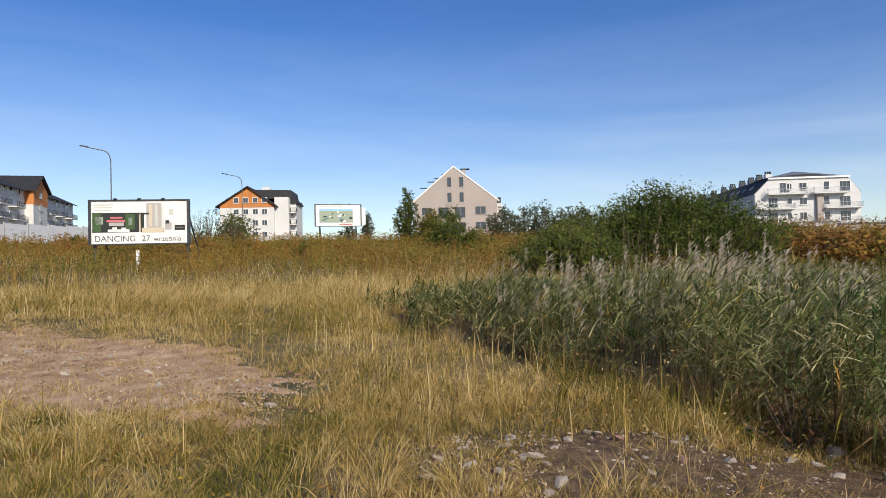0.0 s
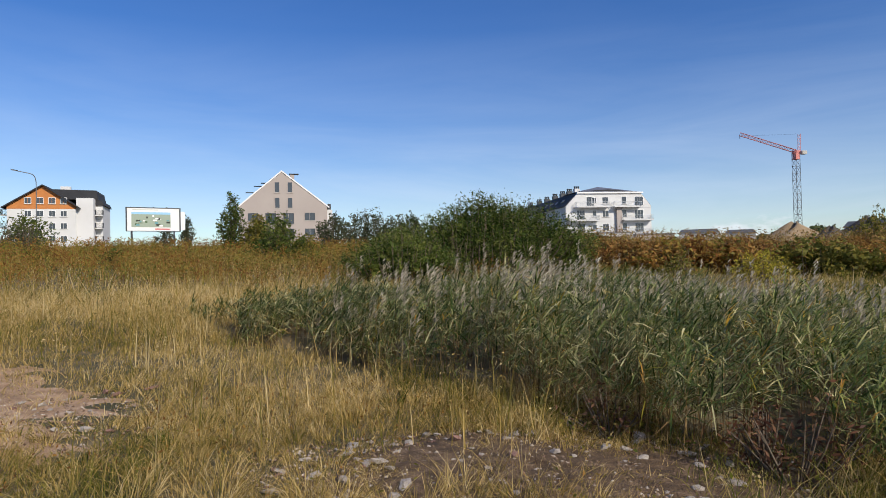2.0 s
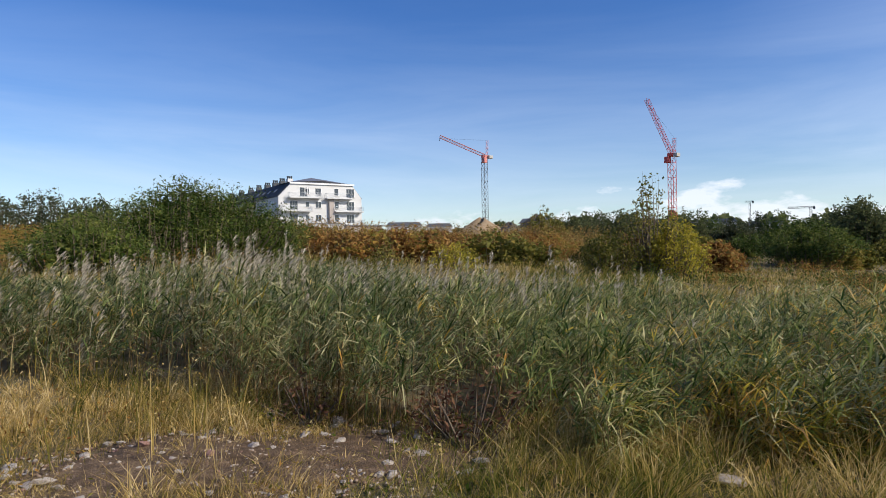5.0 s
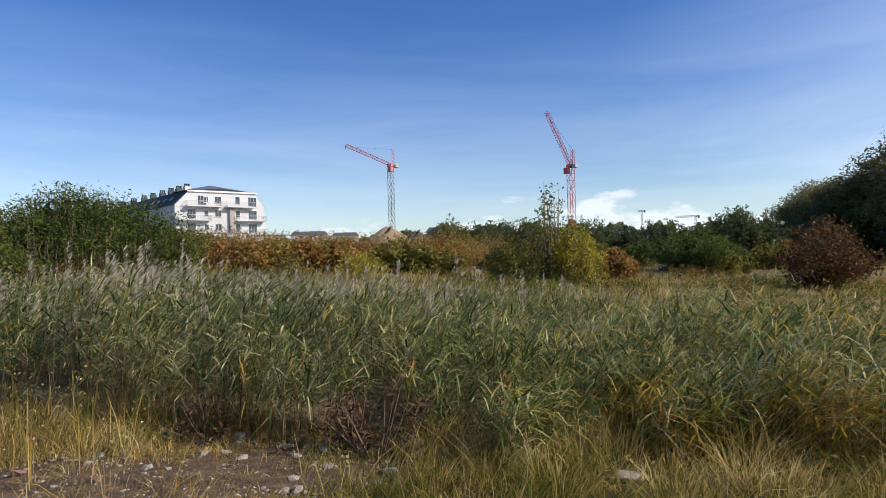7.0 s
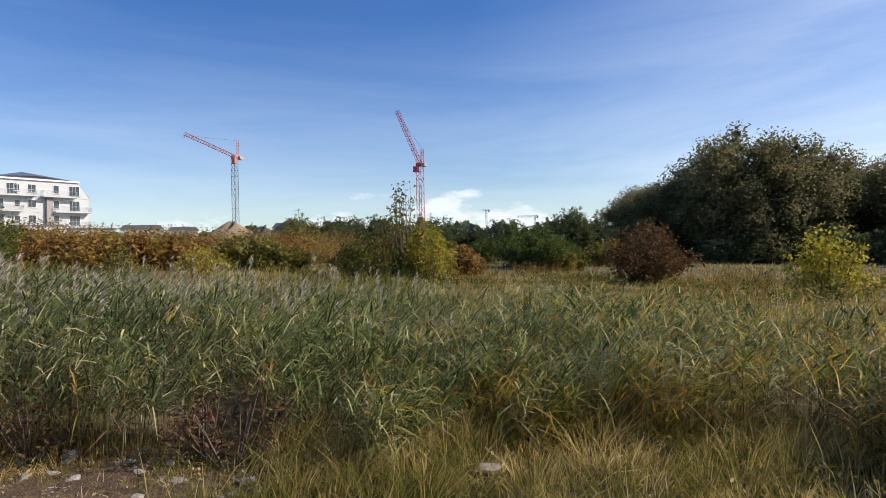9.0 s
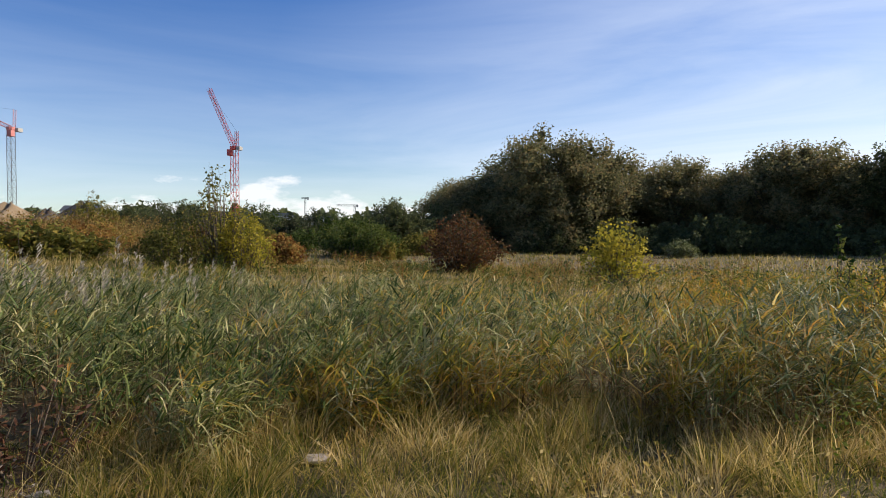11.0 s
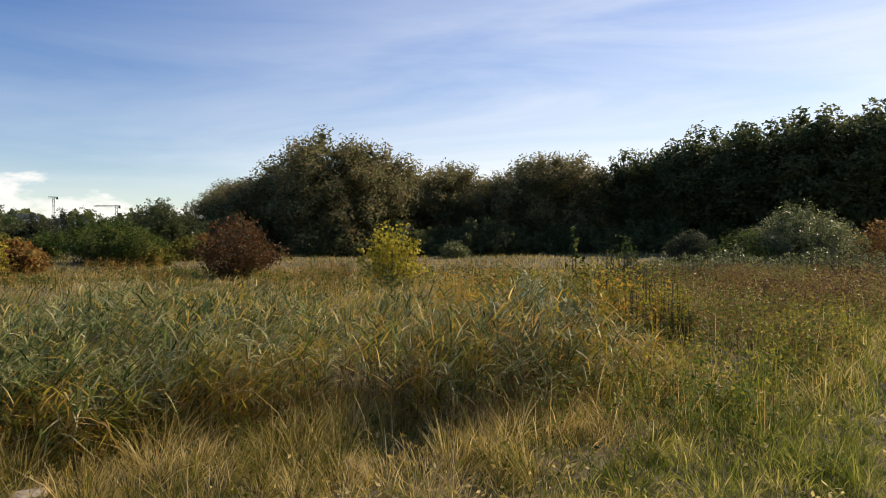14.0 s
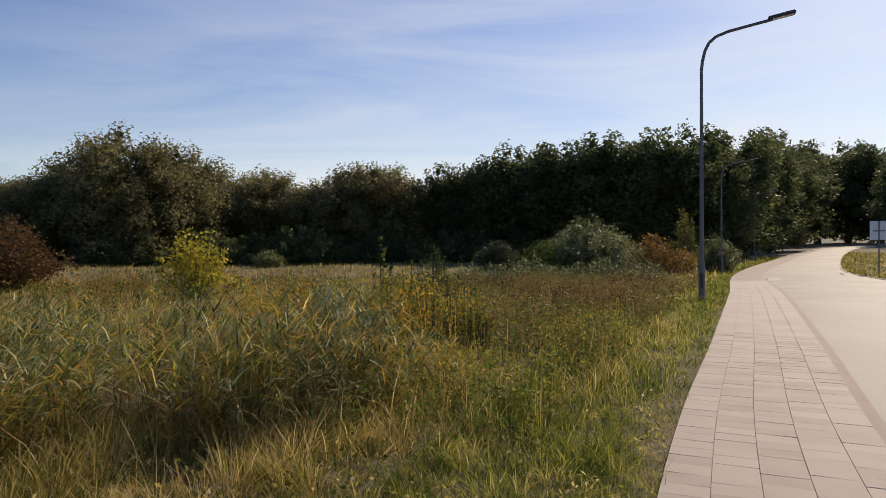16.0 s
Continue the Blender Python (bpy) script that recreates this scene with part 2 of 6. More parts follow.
gm, gn, gl, gp = material("window_glass")
gp.inputs["Base Color"].default_value = (0.05, 0.06, 0.07, 1)
gp.inputs["Roughness"].default_value, gp.inputs["Specular IOR Level"].default_value = 0.06, 0.8
M["glass"] = gm

# paving: every slab its own tone
sm, sn, sl, sp = material("paving_slab")
s_oi, s_geo, s_no = sn.new("ShaderNodeObjectInfo"), sn.new("ShaderNodeNewGeometry"), sn.new("ShaderNodeTexNoise")
s_no.inputs["Scale"].default_value, s_no.inputs["Detail"].default_value = 1.3, 6
sl.new(s_geo.outputs["Position"], s_no.inputs["Vector"])
s_ad = sn.new("ShaderNodeMath")
s_ad.operation = "MULTIPLY_ADD"
s_ad.inputs[1].default_value = 0.45
sl.new(s_oi.outputs["Random"], s_ad.inputs[0])
sl.new(s_no.outputs["Fac"], s_ad.inputs[2])
s_ra = ramp(sn, [(0.32, 0.25, 0.2), (0.39, 0.31, 0.25), (0.45, 0.365, 0.3)])
s_mr = sn.new("ShaderNodeMapRange")
s_mr.inputs["From Min"].default_value, s_mr.inputs["From Max"].default_value = 0.3, 1.1
sl.new(s_ad.outputs[0], s_mr.inputs["Value"])
sl.new(s_mr.outputs[0], s_ra.inputs[0])
sl.new(s_ra.outputs[0], sp.inputs["Base Color"])
sp.inputs["Roughness"].default_value = 0.8
s_n2 = sn.new("ShaderNodeTexNoise")
s_n2.inputs["Scale"].default_value = 180
s_bu = sn.new("ShaderNodeBump")
s_bu.inputs["Strength"].default_value, s_bu.inputs["Distance"].default_value = 0.25, 0.004
sl.new(s_geo.outputs["Position"], s_n2.inputs["Vector"])
sl.new(s_n2.outputs["Fac"], s_bu.inputs["Height"])
sl.new(s_bu.outputs[0], sp.inputs["Normal"])
M["slab"] = sm

# ground: dry litter and thin turf over sandy soil
em, en, el_, ep = material("ground_soil")
e_geo = en.new("ShaderNodeNewGeometry")
e_a, e_b, e_c = (en.new("ShaderNodeTexNoise") for _ in range(3))
for t, s in ((e_a, 0.12), (e_b, 2.2), (e_c, 28)):
    t.inputs["Scale"].default_value, t.inputs["Detail"].default_value = s, 6
    el_.new(e_geo.outputs["Position"], t.inputs["Vector"])
e_m = en.new("ShaderNodeMath")
e_m.operation = "MULTIPLY_ADD"
e_m.inputs[1].default_value = 0.6
el_.new(e_b.outputs["Fac"], e_m.inputs[0])
e_m2 = en.new("ShaderNodeMath")
e_m2.operation = "MULTIPLY"
e_m2.inputs[1].default_value = 0.4
el_.new(e_a.outputs["Fac"], e_m2.inputs[0])
el_.new(e_m2.outputs[0], e_m.inputs[2])
e_mr = en.new("ShaderNodeMapRange")
e_mr.inputs["From Min"].default_value, e_mr.inputs["From Max"].default_value = 0.36, 0.64
el_.new(e_m.outputs[0], e_mr.inputs["Value"])
e_r = ramp(en, [(0.045, 0.045, 0.016), (0.095, 0.078, 0.032), (0.15, 0.112, 0.054), (0.2, 0.15, 0.08)])
el_.new(e_mr.outputs[0], e_r.inputs[0])
el_.new(e_r.outputs[0], ep.inputs["Base Color"])
ep.inputs["Roughness"].default_value = 0.95
e_bu = en.new("ShaderNodeBump")
e_bu.inputs["Strength"].default_value, e_bu.inputs["Distance"].default_value = 0.8, 0.04
el_.new(e_c.outputs["Fac"], e_bu.inputs["Height"])
el_.new(e_bu.outputs[0], ep.inputs["Normal"])
M["ground"] = em
M["rubble_soil"] = solid("rubble_soil", [(0.05, 0.03, 0.014), (0.12, 0.073, 0.036), (0.26, 0.17, 0.095)], 0.95, 9.0, bump=0.9, fine=60, dist=0.03)
M["gravel"] = solid("gravelly_soil", [(0.19, 0.115, 0.058), (0.4, 0.255, 0.145), (0.62, 0.45, 0.31)], 0.95, 3.5, bump=0.9, fine=40, dist=0.04)


# ---- building blocks ----
def part(name, bm, mat, parent=None, label="", smooth=False):
    me = bpy.data.meshes.new(name)
    bm.to_mesh(me)
    bm.free()
    me.materials.append(M[mat] if isinstance(mat, str) else mat)
    if smooth:
        me.shade_smooth()
    ob = new(name, me)
    ob.parent = parent
    return tagged(ob, label) if label else ob


def empty(name, m, label, category, group="", kind=""):
    ob = new(name)
    ob.empty_display_size = 0.2
    ob.matrix_world = m
    return tagged(ob, label, category, group, kind)


def box(bm, x0, x1, y0, y1, z0, z1, m=None, bevel=0.0):
    r = bmesh.ops.create_cube(bm, size=1)
    vs = r["verts"]
    t = Matrix.Translation(((x0 + x1) / 2, (y0 + y1) / 2, (z0 + z1) / 2)) @ Matrix.Diagonal((x1 - x0, y1 - y0, z1 - z0, 1))
    bmesh.ops.transform(bm, matrix=(m @ t) if m else t, verts=vs)
    if bevel:
        es = {e for v in vs for e in v.link_edges}
        bmesh.ops.bevel(bm, geom=list(es), offset=bevel, segments=1, affect="EDGES")
    return bm


def B(*a, **k):
    return box(bmesh.new(), *a, **k)


def bar(bm, a, b, r0, r1=None, seg=6):
    """A tapered round bar from a to b."""
    a, b = Vector(a), Vector(b)
    d = b - a
    q = d.to_track_quat("Z", "Y").to_matrix().to_4x4()
    bmesh.ops.create_cone(bm, cap_ends=True, segments=seg, radius1=r0, radius2=r0 if r1 is None else r1, depth=d.length, matrix=Matrix.Translation((a + b) / 2) @ q)
    return bm


def prism(bm, outline, y0, y1, flat=True):
    """An outline in x and z, pushed from y0 to y1."""
    lo = [bm.verts.new((x, y0, z)) for x, z in outline]
    hi = [bm.verts.new((x, y1, z)) for x, z in outline]
    bm.faces.new(lo), bm.faces.new(hi[::-1])
    for i in range(len(lo)):
        j = (i + 1) % len(lo)
        bm.faces.new((lo[j], lo[i], hi[i], hi[j]))
    bmesh.ops.recalc_face_normals(bm, faces=bm.faces)
    return bm


def raw(name, verts, loops, starts, mat, parent=None, label=""):
    """A mesh straight from arrays."""
    me = bpy.data.meshes.new(name)
    me.vertices.add(len(verts))
    me.vertices.foreach_set("co", np.ascontiguousarray(verts, dtype=np.float32).ravel())
    me.loops.add(len(loops))
    me.loops.foreach_set("vertex_index", np.ascontiguousarray(loops, dtype=np.int32))
    me.polygons.add(len(starts))
    me.polygons.foreach_set("loop_start", np.ascontiguousarray(starts, dtype=np.int32))
    me.update(calc_edges=True)
    me.materials.append(M[mat])
    ob = new(name, me)
    ob.parent = parent
    return tagged(ob, label) if label else ob


rng = np.random.default_rng(7)


def strips(base, length, width, az, a, b, c, segs=3, wob=0.4):
    """Tapering blades: they rise by a*s - b*s*s and reach out by c*s**1.4 of their length. Gives vertices, loops and starts."""
    n = len(base)
    s = np.linspace(0, 1, segs + 1)
    out = np.stack([np.cos(az), np.sin(az), np.zeros(n)], 1)
    tw = az + math.pi / 2 + rng.uniform(-wob, wob, n)
    side = np.stack([np.cos(tw), np.sin(tw), rng.uniform(-0.3, 0.3, n)], 1)
    rows = []
    for k in range(segs):
        p = base + length[:, None] * (out * (c * s[k] ** 1.4)[:, None])
        p[:, 2] += length * (a * s[k] - b * s[k] ** 2)
        w = (width * (0.75 if k == 0 else 1.0 - 0.55 * s[k]))[:, None] * 0.5
        rows += [p - side * w, p + side * w]
    tip = base + length[:, None] * (out * c[:, None])
    tip[:, 2] += length * (a - b)
    v = np.stack(rows + [tip], 1)
    k = 2 * segs + 1
    idx, st, pos = [], [], 0
    for j in range(segs - 1):
        idx += [2 * j, 2 * j + 1, 2 * j + 3, 2 * j + 2]
        st.append(pos)
        pos += 4
    idx += [2 * segs - 2, 2 * segs - 1, 2 * segs]
    st.append(pos)
    pos += 3
    off = np.arange(n)[:, None]
    return v.reshape(-1, 3), (off * k + np.array(idx)).ravel(), (off * pos + np.array(st)).ravel()


def merge(*sets):
    V, L, S, nv, nl = [], [], [], 0, 0
    for v, l, s in sets:
        V.append(v), L.append(l + nv), S.append(s + nl)
        nv += len(v)
        nl += len(l)
    return np.concatenate(V), np.concatenate(L), np.concatenate(S)


def leaves(c, size, aspect=0.5, droop=0.0, corners=4):
    """Pointed leaves at the places c, turned at random."""
    n = len(c)
    d = rng.normal(size=(n, 3))
    d[:, 2] = d[:, 2] * 0.7 - droop
    d /= np.linalg.norm(d, axis=1, keepdims=True)
    e = np.cross(d, rng.normal(size=(n, 3)))
    e /= np.linalg.norm(e, axis=1, keepdims=True) + 1e-9
    L = (size * rng.uniform(0.6, 1.4, n))[:, None]
    if corners == 3:
        v = np.stack([c - d * L * 0.4 - e * L * aspect * 0.5, c - d * L * 0.4 + e * L * aspect * 0.5, c + d * L * 0.6], 1).reshape(-1, 3)
        return v, np.arange(3 * n), np.arange(n) * 3
    v = np.stack([c - d * L * 0.5, c + e * L * aspect * 0.5, c + d * L * 0.5, c - e * L * aspect * 0.5], 1).reshape(-1, 3)
    return v, np.arange(4 * n), np.arange(n) * 4


def tubes(paths, r0, r1, sides=4):
    """Tapering stems along paths of k points each (an array n, k, 3)."""
    n, k, _ = paths.shape
    r0, r1 = np.broadcast_to(r0, n), np.broadcast_to(r1, n)
    an = np.arange(sides) * 2 * math.pi / sides
    t = paths[:, -1] - paths[:, 0]
    t /= np.linalg.norm(t, axis=1, keepdims=True) + 1e-9
    u = np.cross(t, np.where(np.abs(t[:, 2:3]) < 0.9, [[0, 0, 1.0]], [[1.0, 0, 0]]))
    u /= np.linalg.norm(u, axis=1, keepdims=True) + 1e-9
    w = np.cross(t, u)
    ring = u[:, None, :] * np.cos(an)[None, :, None] + w[:, None, :] * np.sin(an)[None, :, None]
    rad = r0[:, None] + (r1 - r0)[:, None] * np.linspace(0, 1, k)[None]
    v = (paths[:, :, None, :] + ring[:, None] * rad[:, :, None, None]).reshape(-1, 3)
    q = []
    for j in range(k - 1):
        for i in range(sides):
            i2 = (i + 1) % sides
            q.append([j * sides + i, j * sides + i2, (j + 1) * sides + i2, (j + 1) * sides + i])
    q = np.array(q)
    lo = (np.arange(n)[:, None, None] * (k * sides) + q[None]).reshape(-1)
    return v, lo, np.arange(len(lo) // 4) * 4


# ---- ground ----
def smooth(t):
    t = np.clip(t, 0, 1)
    return t * t * (3 - 2 * t)


def soft(v):
    return (v + np.sqrt(v * v + 9)) / 2


def ground_z(x, y):
    x, y = np.asarray(x, float), np.asarray(y, float)
    yy = np.minimum(y, 260)
    r = 0.053 * soft(yy - 3) - 0.018 * soft(yy - 60) - 0.053 * soft(-3.0 - 3) - 0.0
    r = np.where(y < 0, r * smooth((y + 8) / 8), r)
    z = r + 0.02 * np.clip(-x, 0, 40) * smooth((y - 4) / 12) - 0.6 * smooth((x - 8) / 27)
    z = z + 0.013 * (soft(-y - 62) - soft(-62.0)) * (y < -5)
    bumps = 0.05 * np.sin(x * 1.3 + 0.7 * y) * np.sin(y * 1.1 - 0.4 * x + 1.0) + 0.012 * np.sin(2.9 * x + 1.3) * np.sin(2.3 * y)
    return z + bumps * smooth((x + y - 1.2) / 5) * smooth((60 - np.hypot(x, y)) / 40)


def axis(lo, hi, step, far):
    mid = list(np.arange(lo, hi + step / 2, step))
    up, dn, s = [], [], step
    a = hi
    while a < far:
        s *= 1.16
        a += s
        up.append(a)
    a, s = lo, step
    while a > -far:
        s *= 1.16
        a -= s
        dn.append(a)
    return np.array(dn[::-1] + mid + up)


gx, gy = axis(-14, 20, 0.4, 3500), axis(-16, 20, 0.4, 3500)
GX, GY = np.meshgrid(gx, gy)
gv = np.stack([GX, GY, ground_z(GX, GY)], -1).reshape(-1, 3)
nx = len(gx)
gi = (np.arange(len(gy) - 1)[:, None] * nx + np.arange(nx - 1)[None]).ravel()
gq = np.stack([gi, gi + 1, gi + nx + 1, gi + nx], 1).ravel()
ground = raw("ground", gv, gq, np.arange(len(gi)) * 4, "ground")
ground.data.shade_smooth()
tagged(ground, "uneven sandy ground with dry turf and litter", "ground", kind="structure")


def patch(name, cx, cy, rx, ry, turn, lift, mat, label):
    """A low ragged-edged sheet of stony soil that lies on the ground."""
    n, rings = 72, 14
    vs = [(cx, cy)]
    for k in range(1, rings + 1):
        for i in range(n):
            an = 2 * math.pi * i / n
            r = k / rings * (1 + 0.12 * math.sin(3 * an + cx) + 0.08 * math.sin(7 * an + 1) + 0.05 * math.sin(13 * an))
            u, w = rx * r * math.cos(an), ry * r * math.sin(an)
            ct, st = math.cos(radians(turn)), math.sin(radians(turn))
            vs.append((cx + u * ct - w * st, cy + u * st + w * ct))
    vs = np.array(vs)
    edge = np.concatenate([[0], np.repeat(np.arange(1, rings + 1) / rings, n)])
    z = ground_z(vs[:, 0], vs[:, 1]) + lift * (1 - smooth((edge - 0.6) / 0.4) * 1.6) + rng.uniform(-0.008, 0.008, len(vs))
    lo, st = [], []
    for i in range(n):
        st.append(len(lo))
        lo += [0, 1 + i, 1 + (i + 1) % n]
    for k in range(rings - 1):
        for i in range(n):
            a, b2 = 1 + k * n + i, 1 + k * n + (i + 1) % n
            st.append(len(lo))
            lo += [a, a + n, b2 + n, b2]
    ob = raw(name, np.column_stack([vs, z]), np.array(lo), np.array(st), mat)
    ob.data.shade_smooth()
    return tagged(ob, label, "ground", kind="structure")


patch("gravel_track", -5.0, 8.8, 5.4, 1.6, 145, 0.014, "gravel", "pinkish gravel track worn through the dry grass")
patch("gravel_patch", 1.9, 4.3, 2.3, 1.0, -20, 0.02, "rubble_soil", "stony bare soil with pale rubble before the reeds")

# ---- road and pavement ----
EDGE = np.array([(-60, 52), (-30, 29), (-12, 12.2), (-4, 4.0), (3.14, -3.06), (7.96, -8.42), (14.6, -15.8), (32, -35), (49, -58), (66, -83), (84, -113), (97, -150), (100, -190)], float)


def spline(pts, n=40):
    """A smooth line through the points."""
    p = np.vstack([2 * pts[0] - pts[1], pts, 2 * pts[-1] - pts[-2]])
    t = np.linspace(0, 1, n, endpoint=False)[:, None]
    out = []
    for i in range(1, len(p) - 2):
        a, b, c, d = p[i - 1], p[i], p[i + 1], p[i + 2]
        out.append(0.5 * (2 * b + (c - a) * t + (2 * a - 5 * b + 4 * c - d) * t ** 2 + (3 * b - a - 3 * c + d) * t ** 3))
    return np.vstack(out + [pts[-1:]])


line = spline(EDGE)
arc = np.concatenate([[0], np.cumsum(np.linalg.norm(np.diff(line, axis=0), axis=1))])
arc -= arc[np.argmin(np.hypot(line[:, 0], line[:, 1]))]


def along(s, off):
    """The place s metres along the pavement's grass edge, off metres towards the road."""
    s = np.asarray(s, float)
    x, y = np.interp(s, arc, line[:, 0]), np.interp(s, arc, line[:, 1])
    dx, dy = np.interp(s + 0.5, arc, line[:, 0]) - np.interp(s - 0.5, arc, line[:, 0]), np.interp(s + 0.5, arc, line[:, 1]) - np.interp(s - 0.5, arc, line[:, 1])
    ln = np.hypot(dx, dy)
    return x + dy / ln * off, y - dx / ln * off


def ribbon(name, s0, s1, o0, o1, lift, thick, mat, label, category, step=0.5, kind="structure"):
    s = np.arange(s0, s1 + step, step)
    rows = []
    for off, dz in ((o0, -thick), (o0, lift), ((o0 + o1) / 2, lift), (o1, lift), (o1, -thick)):
        x, y = along(s, off)
        rows.append(np.column_stack([x, y, ground_z(x, y) + dz]))
    v = np.stack(rows, 1)
    n, k = len(s), 5
    lo = []
    for j in range(n - 1):
        for i in range(k - 1):
            a = j * k + i
            lo += [a, a + 1, a + k + 1, a + k]
    ob = raw(name, v.reshape(-1, 3), np.array(lo), np.arange(len(lo) // 4) * 4, mat)
    ob.data.shade_flat()
    return tagged(ob, label, category, kind=kind)


pavement = ribbon("pavement", -60, 220, 0.0, 1.5, 0.034, 0.2, "kerb", "pale pinkish paved footpath beside the road", "pavement")
ribbon("kerb", -60, 220, 1.5, 1.62, 0.03, 0.2, "kerb", "beige concrete kerb between footpath and road", "kerb")
ribbon("road", -60, 220, 1.62, 6.3, 0.02, 0.2, "asphalt", "worn grey asphalt road bending to the woods", "road")
ribbon("kerb_far", -60, 220, 6.3, 6.42, 0.05, 0.2, "kerb", "pale concrete kerb at the grass verge", "kerb")

def off_path(x, y):
    """How far a place lies from the footpath's grass edge, on the meadow's side."""
    i = np.argmin((x[:, None] - line[None, ::6, 0]) ** 2 + (y[:, None] - line[None, ::6, 1]) ** 2, axis=1) * 6
    i = np.clip(i, 1, len(line) - 2)
    t = line[i + 1] - line[i - 1]
    t /= np.linalg.norm(t, axis=1, keepdims=True)
    return (x - line[i, 0]) * -t[:, 1] + (y - line[i, 1]) * t[:, 0]


# ---- lamps ----
def street_lamp(x, y, arm_az, h=7.35):
    ob = empty("street_lamp", pose(x, y, float(ground_z(x, y)), 0, 0, arm_az), "tall grey steel street lamp with a curved arm", "street lamp", "street lamps")
    bm = bmesh.new()
    bar(bm, (0, 0, -0.3), (0, 0, 1.1), 0.085, 0.085, 10)
    bar(bm, (0, 0, 1.1), (0, 0, h - 1.1), 0.06, 0.04, 10)
    part("pole", bm, "steel", ob)
    part("base_door", B(-0.035, 0.035, -0.095, -0.07, 0.4, 0.8), "darksteel", ob)
    bm = bmesh.new()
    pts = [(0, 0, h - 1.12), (0.03, 0, h - 0.88), (0.09, 0, h - 0.62), (0.19, 0, h - 0.42), (0.36, 0, h - 0.28), (0.66, 0, h - 0.18), (1.68, 0, h - 0.01)]
    for p, q in zip(pts, pts[1:]):
        bar(bm, p, q, 0.042, 0.04, 8)
    part("arm", bm, "steel", ob)
    head = part("lamp_head", box(bmesh.new(), 1.6, 2.24, -0.11, 0.11, h - 0.02, h + 0.07, Matrix.Translation((1.65, 0, h - 0.02)) @ pose(0, 0, 0, 0, -9, 0) @ Matrix.Translation((-1.65, 0, 0.02 - h)), 0.025), "darksteel", ob)
    part("lens", box(bmesh.new(), 1.7, 2.18, -0.08, 0.08, h - 0.03, h + 0.03, Matrix.Translation((1.65, 0, h - 0.02)) @ pose(0, 0, 0, 0, -9, 0) @ Matrix.Translation((-1.65, 0, 0.02 - h))), "whitepaint", head)
    return ob


for x, y, az in ((13.2, -13.35, -135), (31.7, -33.3, -142), (50.2, -57.2, -147), (-27.0, 52.8, 205), (-23.6, 76.4, 200)):
    street_lamp(x, y, az, 7.35 if y < 0 else 8.2)


def road_patch(s0, off, l, w, label):
    x, y = along(s0, off)
    x2, y2 = along(s0 + 0.2, off)
    ob = part("concrete_patch", box(bmesh.new(), -l / 2, l / 2, -w / 2, w / 2, -0.05, 0.03, None, 0.01), "concrete")
    ob.matrix_world = pose(float(x), float(y), float(ground_z(x, y)) + 0.012, 0, 0, math.degrees(math.atan2(float(y2 - y), float(x2 - x))))
    return tagged(ob, label, "kerb piece")


road_patch(36.0, 1.95, 2.6, 0.6, "pale concrete drain piece at the road's edge")
road_patch(44.0, 6.0, 3.4, 0.5, "pale concrete drain piece at the far road edge")
sign = empty("road_sign", pose(24.6, -38.0, float(ground_z(24.6, -38.0)), 0, 0, 33), "white rectangular road sign on a grey post", "road sign")
part("post", bar(bmesh.new(), (0, 0, -0.3), (0, 0, 3.1), 0.035, seg=10), "steel", sign)
part("plate", box(bmesh.new(), -0.45, 0.45, -0.06, -0.04, 2.0, 3.1, None, 0.008), "whitepaint", sign, "plain white plate")
part("bracket", B(-0.3, 0.3, -0.045, 0.04, 2.5, 2.56), "steel", sign)

# ---- billboards and stake ----
def writing(name, text, size, x, z, y, mat, parent, spacing=1.0):
    cu = bpy.data.curves.new(name, "FONT")
    cu.body, cu.size, cu.extrude, cu.space_character = text, size, 0.002, spacing
    tmp = new("tmp", cu)
    dg = bpy.context.evaluated_depsgraph_get()
    me = bpy.data.meshes.new_from_object(tmp.evaluated_get(dg))
    bpy.data.objects.remove(tmp)
    me.name = name
    me.materials.clear()
    me.materials.append(M[mat])
    ob = new(name, me)
    ob.parent = parent
    ob.matrix_local = pose(x, y, z, 90, 0, 0)
    return ob


for nm, col in (("ink", (0.06, 0.06, 0.07)), ("ad_green", (0.05, 0.1, 0.03)), ("ad_dark", (0.02, 0.025, 0.02)), ("ad_pink", (0.6, 0.16, 0.17)), ("ad_cream", (0.62, 0.54, 0.4)), ("ad_grey", (0.45, 0.42, 0.4)), ("ad_white", (0.78, 0.78, 0.76)), ("ad_blue", (0.3, 0.55, 0.75)), ("ad_mid", (0.3, 0.36, 0.28)), ("ad_teal", (0.12, 0.3, 0.32)), ("ad_red", (0.55, 0.1, 0.08)), ("ad_line", (0.55, 0.57, 0.5))):
    M[nm] = plain(nm, col)


